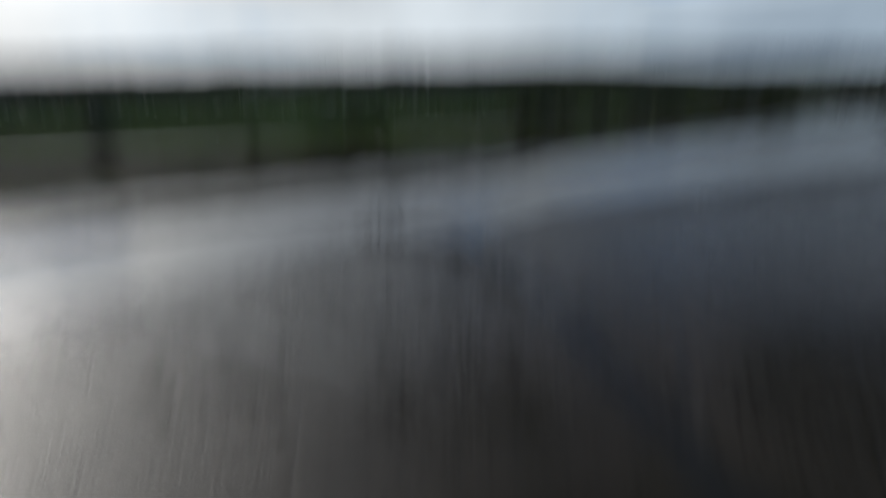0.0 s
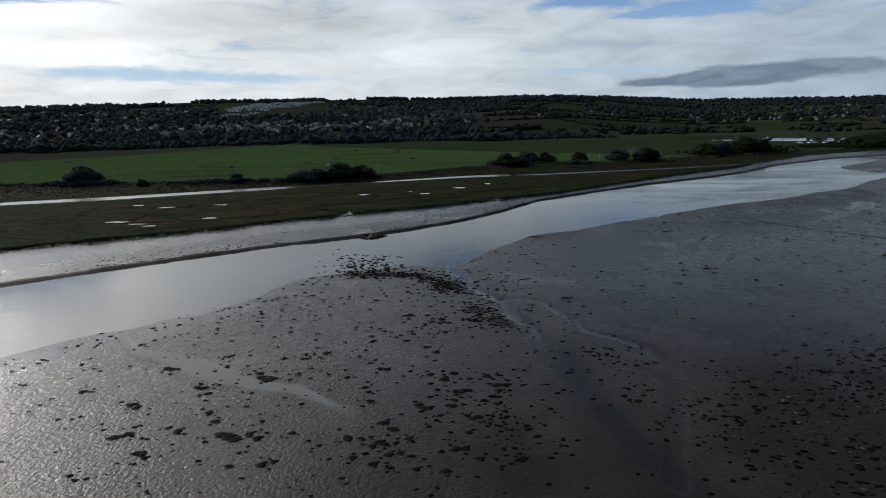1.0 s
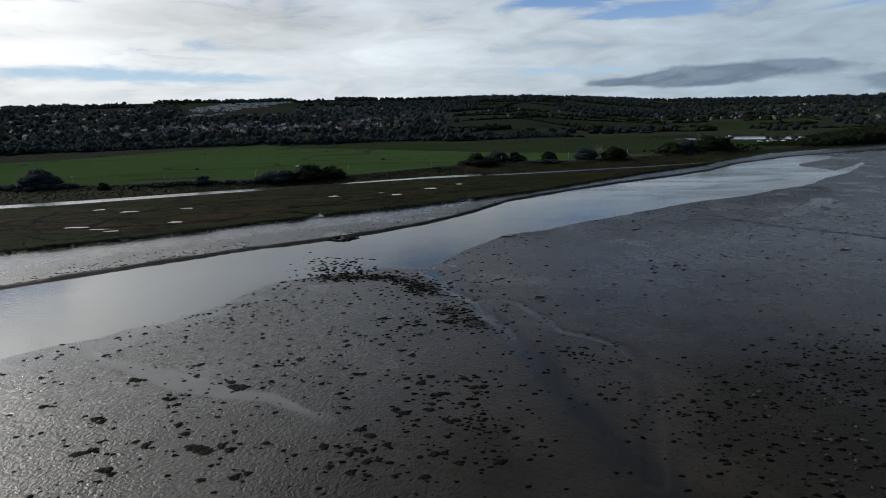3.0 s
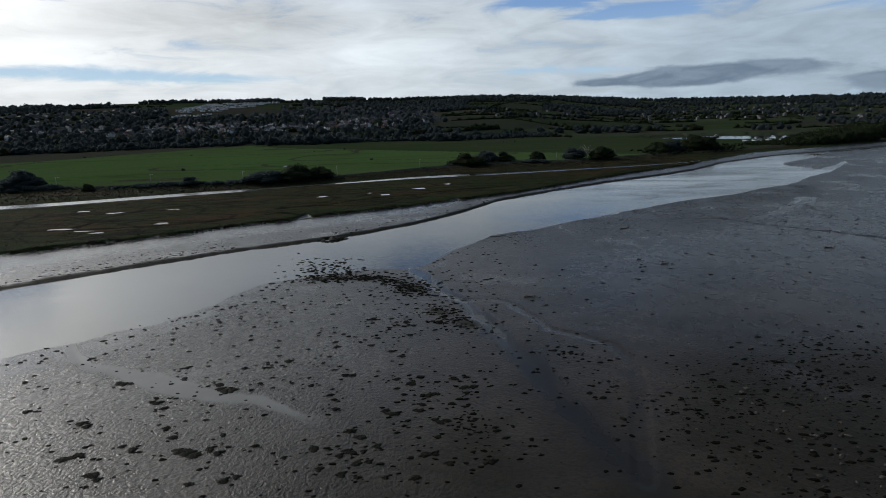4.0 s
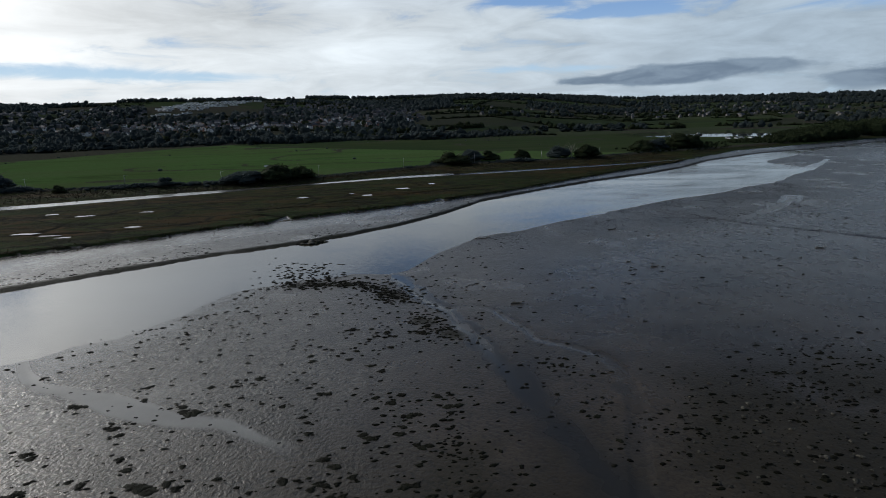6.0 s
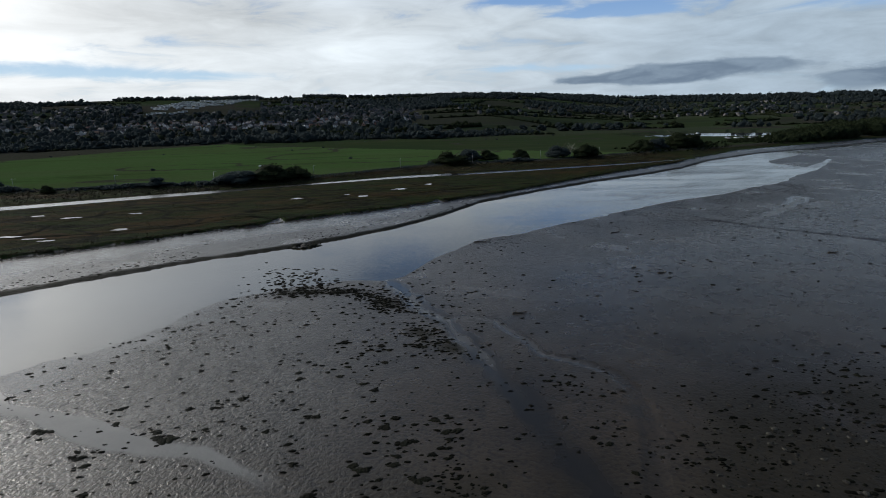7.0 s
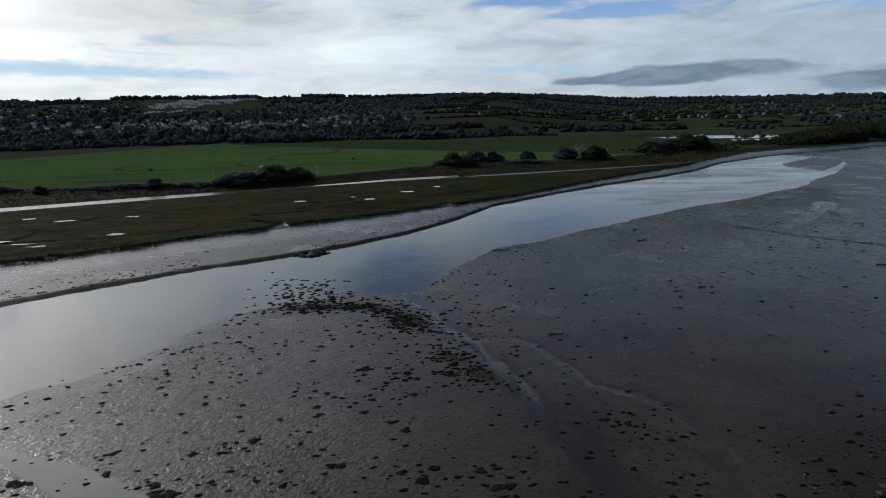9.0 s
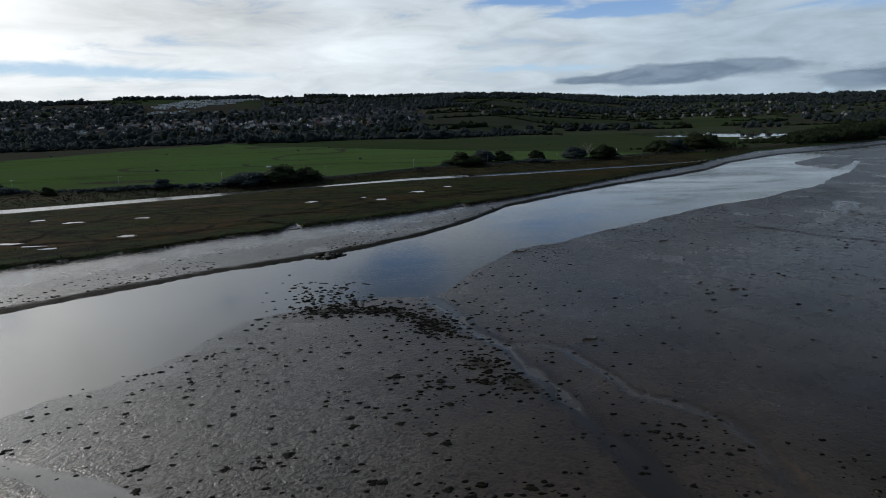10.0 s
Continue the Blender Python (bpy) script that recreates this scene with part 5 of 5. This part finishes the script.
for x, y, L, a in ((51.1, 134.8, 4.0, 35), (75.6, 195.3, 3.4, 10), (45.9, 100.0, 2.0, 15), (83.7, 107.7, 2.5, 5), (18.6, 131.1, 4.0, 8), (42.6, 104.2, 1.7, 40), (86.8, 189.9, 2.8, -10), (96.1, 204.6, 2.5, 20), (17.1, 83.7, 2.3, 12)):
    make_driftwood(x, y, L, a, "dark waterlogged branch stranded on the mud" if y < 170 else "dark branch standing out of the shallow river")


# ---- poles along the embankment ----
pole_bm = bmesh.new()
bmesh.ops.create_cone(pole_bm, cap_ends=True, segments=8, radius1=0.09, radius2=0.06, depth=5.0, matrix=Matrix.Translation((0, 0, 2.5)))
pole_me = bm_mesh("shaft", pole_bm, M_STEEL, True)
arm_bm = bmesh.new()
box(arm_bm, (2.5, 0.1, 0.09), (0.7, 0, 4.7), 0.015)
arm_me = bm_mesh("bracket", arm_bm, M_STEEL)
pole = tagged(new("line_pole"), "slender grey steel pole with a bracket on the embankment", "pole", group="poles along the embankment")
part("shaft", pole_me, pole)
part("bracket", arm_me, pole)
for k in range(11):
    x = -280.0 + 40 * k
    y = float(bank_foot(x)) + 3.5
    m = pose(x, y, float(ground_z(x, y)) - 0.05, 0, 0, 75)
    if k == 0:
        pole.matrix_basis = m
    else:
        copy_thing(pole, m)


# ---- upturned hull on the pasture ----
def make_hull(x, y, turn):
    hull = tagged(new("dinghy"), "small white upturned dinghy lying on the pasture edge", "boat")
    hull.matrix_basis = pose(x, y, float(ground_z(x, y)) - 0.03, 0, 0, turn)
    bm = bmesh.new()
    rings = [[bm.verts.new((sx, b * math.cos(a), h * math.sin(a))) for a in np.linspace(0, math.pi, 9)] for sx, b, h in ((-1.6, 0.62, 0.55), (-0.9, 0.76, 0.68), (0.0, 0.80, 0.72), (0.9, 0.62, 0.66), (1.5, 0.30, 0.52), (1.75, 0.05, 0.36))]
    for u, v in zip(rings, rings[1:]):
        for k in range(8):
            bm.faces.new((u[k], v[k], v[k + 1], u[k + 1]))
    bm.faces.new(rings[0]), bm.faces.new(rings[-1][::-1])
    part("shell", bm_mesh("shell", bm, M_PANEL, True), hull)
    bm = bmesh.new()
    box(bm, (2.9, 0.06, 0.10), (-0.1, 0, 0.73), 0.015)
    part("keel", bm_mesh("keel", bm, M_POST), hull, "dark wooden keel")
    bm = bmesh.new()
    box(bm, (0.06, 1.18, 0.42), (-1.63, 0, 0.24), 0.02)
    part("transom", bm_mesh("transom", bm, M_RUBBER), hull, "dark transom board")


make_hull(-78.0, 329.0, 12)


# ---- houses ----
def house_meshes(L, W, H, pitch, wall_mat, roof_mat):
    bm = bmesh.new()
    box(bm, (L, W, H), (0, 0, H / 2 - 0.25))
    top = H - 0.25
    for sx in (-1, 1):
        tri = [bm.verts.new((sx * L / 2, -W / 2, top)), bm.verts.new((sx * L / 2, W / 2, top)), bm.verts.new((sx * L / 2, 0, top + pitch))]
        bm.faces.new(tri)
    wall = bm_mesh("wall", bm, wall_mat)
    bm = bmesh.new()
    e, t = 0.35, 0.16
    prof = [(-W / 2 - e, top - e * 2 * pitch / W), (0, top + pitch), (W / 2 + e, top - e * 2 * pitch / W), (W / 2 + e, top - e * 2 * pitch / W + t), (0, top + pitch + t * 1.4), (-W / 2 - e, top - e * 2 * pitch / W + t)]
    a = [bm.verts.new((-L / 2 - e, y, z)) for y, z in prof]
    b = [bm.verts.new((L / 2 + e, y, z)) for y, z in prof]
    bm.faces.new(a), bm.faces.new(b[::-1])
    for k in range(6):
        bm.faces.new((a[k], b[k], b[(k + 1) % 6], a[(k + 1) % 6]))
    roof = bm_mesh("roof", bm, roof_mat)
    bm = bmesh.new()
    box(bm, (0.6, 0.5, 1.7), (L * 0.36, 0, top + pitch + 0.35), 0.04)
    chim = bm_mesh("chimney", bm, M_WALL_BRICK)
    return wall, roof, chim, (L, W, H, pitch)


WIN = bmesh.new()
box(WIN, (1.3, 0.10, 1.2), (0, 0, 0), 0.03)
WIN_ME = bm_mesh("window", WIN, M_GLASS)
KINDS = [house_meshes(6.8, 5.2, 4.4, 1.9, M_WALL_WHITE, M_ROOF_SLATE), house_meshes(5.4, 5.0, 4.4, 2.0, M_WALL_GREY, M_ROOF_TILE),
         house_meshes(8.2, 5.4, 2.6, 1.8, M_WALL_WHITE, M_ROOF_SLATE), house_meshes(6.2, 5.2, 4.4, 2.0, M_WALL_BRICK, M_ROOF_SLATE), house_meshes(11, 5.4, 4.4, 2.0, M_WALL_GREY, M_ROOF_SLATE)]
TEXT = ("white rendered house with a slate roof", "grey rendered house with a brown tiled roof", "low white bungalow with a slate roof", "red brick house with a slate roof", "grey rendered terrace with a long slate roof")


def make_house(kind):
    wall, roof, chim, (L, W, H, pitch) = KINDS[kind]
    house = tagged(new("house"), TEXT[kind], "house", group="houses on the hillside")
    walls = part("wall", wall, house)
    part("chimney", chim, part("roof", roof, house))
    for sx in (-0.28, 0.28):
        for zz in ((1.1, 3.4) if H > 4 else (1.2,)):
            part("window", WIN_ME, walls, m=pose(sx * L, -W / 2, zz))
    return house


SPOTS = []
tries = 0
while len(SPOTS) < 900 and tries < 60000:
    tries += 1
    if RNG.random() < 0.86:
        a, r = RNG.uniform(-43, 2), RNG.uniform(850, 1560)
    else:
        a, r = RNG.uniform(22, 40), RNG.uniform(1250, 2300)
    x, y = r * math.sin(radians(a)), r * math.cos(radians(a)) + 6
    dense = 0.95 if -25 < a < 1 and r < 1400 else 0.30
    if a > 20:
        dense = 0.16
    if (-23.6 < a < -13.4 and r > 1215) or (-31 < a < -21 and r > 1480):
        continue
    if fbm(np.array(x), np.array(y), 0.009, 91, 2) > 0.56 and a < 5:
        dense *= 0.25
    if RNG.random() > dense or any(abs(x - q[0]) < 9.5 and abs(y - q[1]) < 10 for q in SPOTS):
        continue
    SPOTS.append((x, y, RNG.choice(5, p=(0.34, 0.14, 0.20, 0.18, 0.14)), RNG.choice((0, 12, -20, 80, 95)) + RNG.uniform(-12, 12)))
# scattered farms between the woods
for a, r in ((6, 1278), (9, 1434), (12, 1249), (13, 1476), (15, 1363), (17, 1633), (3, 1562), (20, 1420), (22, 1590), (8, 1079)):
    SPOTS.append((r * math.sin(radians(a)), r * math.cos(radians(a)) + 6, 0 if r % 20 else 2, r % 40))
first = {}
SPOTS.sort(key=lambda q: math.hypot(q[0], q[1]))
for x, y, kind, turn in SPOTS[:295]:
    m = pose(x, y, float(ground_z(x, y)), 0, 0, turn)
    if kind in first:
        copy_thing(first[kind], m)
    else:
        first[kind] = make_house(kind)
        first[kind].matrix_basis = m


# the farther houses, joined
for slot, name, mat, text in ((0, "far_house_walls", M_WALL_GREY, "pale walls of far houses packed up the hillside"), (1, "far_house_roofs", M_ROOF_SLATE, "slate roofs of far houses packed up the hillside")):
    bm = bmesh.new()
    for x, y, kind, turn in SPOTS[295:]:
        before = len(bm.verts)
        bm.from_mesh(KINDS[kind][slot])
        bm.verts.ensure_lookup_table()
        m = pose(x, y, float(ground_z(x, y)), 0, 0, turn)
        for vtx in bm.verts[before:]:
            vtx.co = m @ vtx.co
    tagged(new(name, bm_mesh(name, bm, mat)), text, "houses", kind="stuff")


# ---- caravan park on the slope ----
bm = bmesh.new()
box(bm, (11.0, 3.7, 2.6), (0, 0, 1.8), 0.12)
van_body = bm_mesh("body", bm, M_PANEL)
bm = bmesh.new()
box(bm, (11.5, 4.1, 0.30), (0, 0, 3.2), 0.08)
van_roof = bm_mesh("roof", bm, M_PANEL)
bm = bmesh.new()
box(bm, (8.6, 0.1, 1.0), (0, -1.87, 2.1), 0.02)
van_win = bm_mesh("window", bm, M_GLASS)
bm = bmesh.new()
box(bm, (10.8, 3.5, 0.9), (0, 0, 0.2))
van_skirt = bm_mesh("skirt", bm, M_POST)
van = tagged(new("static_caravan"), "white static caravan parked on the hillside", "caravan", group="caravans on the slope")
van_shell = part("body", van_body, van)
part("window", van_win, van_shell)
part("roof", van_roof, van)
part("skirt", van_skirt, van)
count = 0
for row in range(10):
    for k in range(26):
        a = -23.0 + 0.37 * k + 0.2 * (row % 3)
        r = 1255 + 68 * row + 10 * math.sin(k * 0.9 + row)
        if RNG.random() < 0.22 or a > -19.5 + 0.75 * row or a < -23.5 + 0.35 * row:
            continue
        x, y = r * math.sin(radians(a)), r * math.cos(radians(a)) + 6
        m = pose(x, y, float(ground_z(x, y)), 0, 0, 20 + 50 * math.sin(row * 1.3 + k * 0.12))
        if count == 0:
            van.matrix_basis = m
        else:
            copy_thing(van, m)
        count += 1


# ---- cars and a boat by the lagoon ----
bm = bmesh.new()
box(bm, (4.4, 1.8, 0.68), (0.0, 0.0, 0.66), 0.14)
car_body = bm_mesh("body", bm, M_PAINT, False)
bm = bmesh.new()
vs = box(bm, (2.5, 1.62, 0.56), (-0.2, 0, 1.24))
for vtx in vs:
    if vtx.co.z > 1.3:
        vtx.co.x = -0.2 + (vtx.co.x + 0.2) * 0.68
        vtx.co.y *= 0.88
car_cabin = bm_mesh("cabin", bm, M_GLASS)
bm = bmesh.new()
bmesh.ops.create_cone(bm, cap_ends=True, segments=12, radius1=0.32, radius2=0.32, depth=0.22, matrix=Matrix.Rotation(math.pi / 2, 4, "X"))
car_wheel = bm_mesh("wheel", bm, M_RUBBER)
bm = bmesh.new()
bmesh.ops.create_cone(bm, cap_ends=True, segments=10, radius1=0.19, radius2=0.19, depth=0.25, matrix=Matrix.Rotation(math.pi / 2, 4, "X"))
car_hub = bm_mesh("hub", bm, M_STEEL)
car = tagged(new("car"), "pale parked car on the bank beside the lagoon", "car", group="cars by the lagoon")
part("body", car_body, car)
part("cabin", car_cabin, car)
for sx in (-1.3, 1.3):
    for sy in (-0.8, 0.8):
        wheel = part("wheel", car_wheel, car, m=pose(sx, sy, 0.32))
        part("hub", car_hub, wheel, "grey steel hub")
for k in range(20):
    x = 276 + 5.6 * k + RNG.uniform(-2.5, 2.5)
    y = 468 + 0.25 * (x - 276) + RNG.uniform(-4, 4) + (0 if k < 12 else 6)
    m = pose(x, y, float(ground_z(x, y)), 0, 0, RNG.uniform(40, 120))
    if k == 0:
        car.matrix_basis = m
    else:
        copy_thing(car, m)


def make_boat(x, y, z, turn):
    boat = tagged(new("boat"), "dark-hulled boat with a white cabin on the lagoon", "boat")
    boat.matrix_basis = pose(x, y, z, 0, 0, turn)
    bm = bmesh.new()
    sections = ((-5, 1.3), (-3, 1.7), (0, 1.8), (3, 1.4), (5.4, 0.12))
    rings = [[bm.verts.new((sx, sy * b, sz)) for sy, sz in ((-1, 1.1), (-0.75, 0.2), (0, -0.3), (0.75, 0.2), (1, 1.1))] for sx, b in sections]
    for u, v in zip(rings, rings[1:]):
        for k in range(4):
            bm.faces.new((u[k], u[k + 1], v[k + 1], v[k]))
        bm.faces.new((u[4], u[0], v[0], v[4]))
    bm.faces.new(rings[0])
    part("hull", bm_mesh("hull", bm, M_RUBBER), boat)
    bm = bmesh.new()
    box(bm, (3.6, 2.2, 1.5), (-1.0, 0, 1.8), 0.2)
    cabin = part("cabin", bm_mesh("cabin", bm, M_PANEL), boat, "white painted cabin")
    bm = bmesh.new()
    box(bm, (3.68, 2.28, 0.5), (-1.0, 0, 2.05), 0.04)
    part("window", bm_mesh("window", bm, M_GLASS), cabin)


make_boat(330, 612, 0.4, 25)
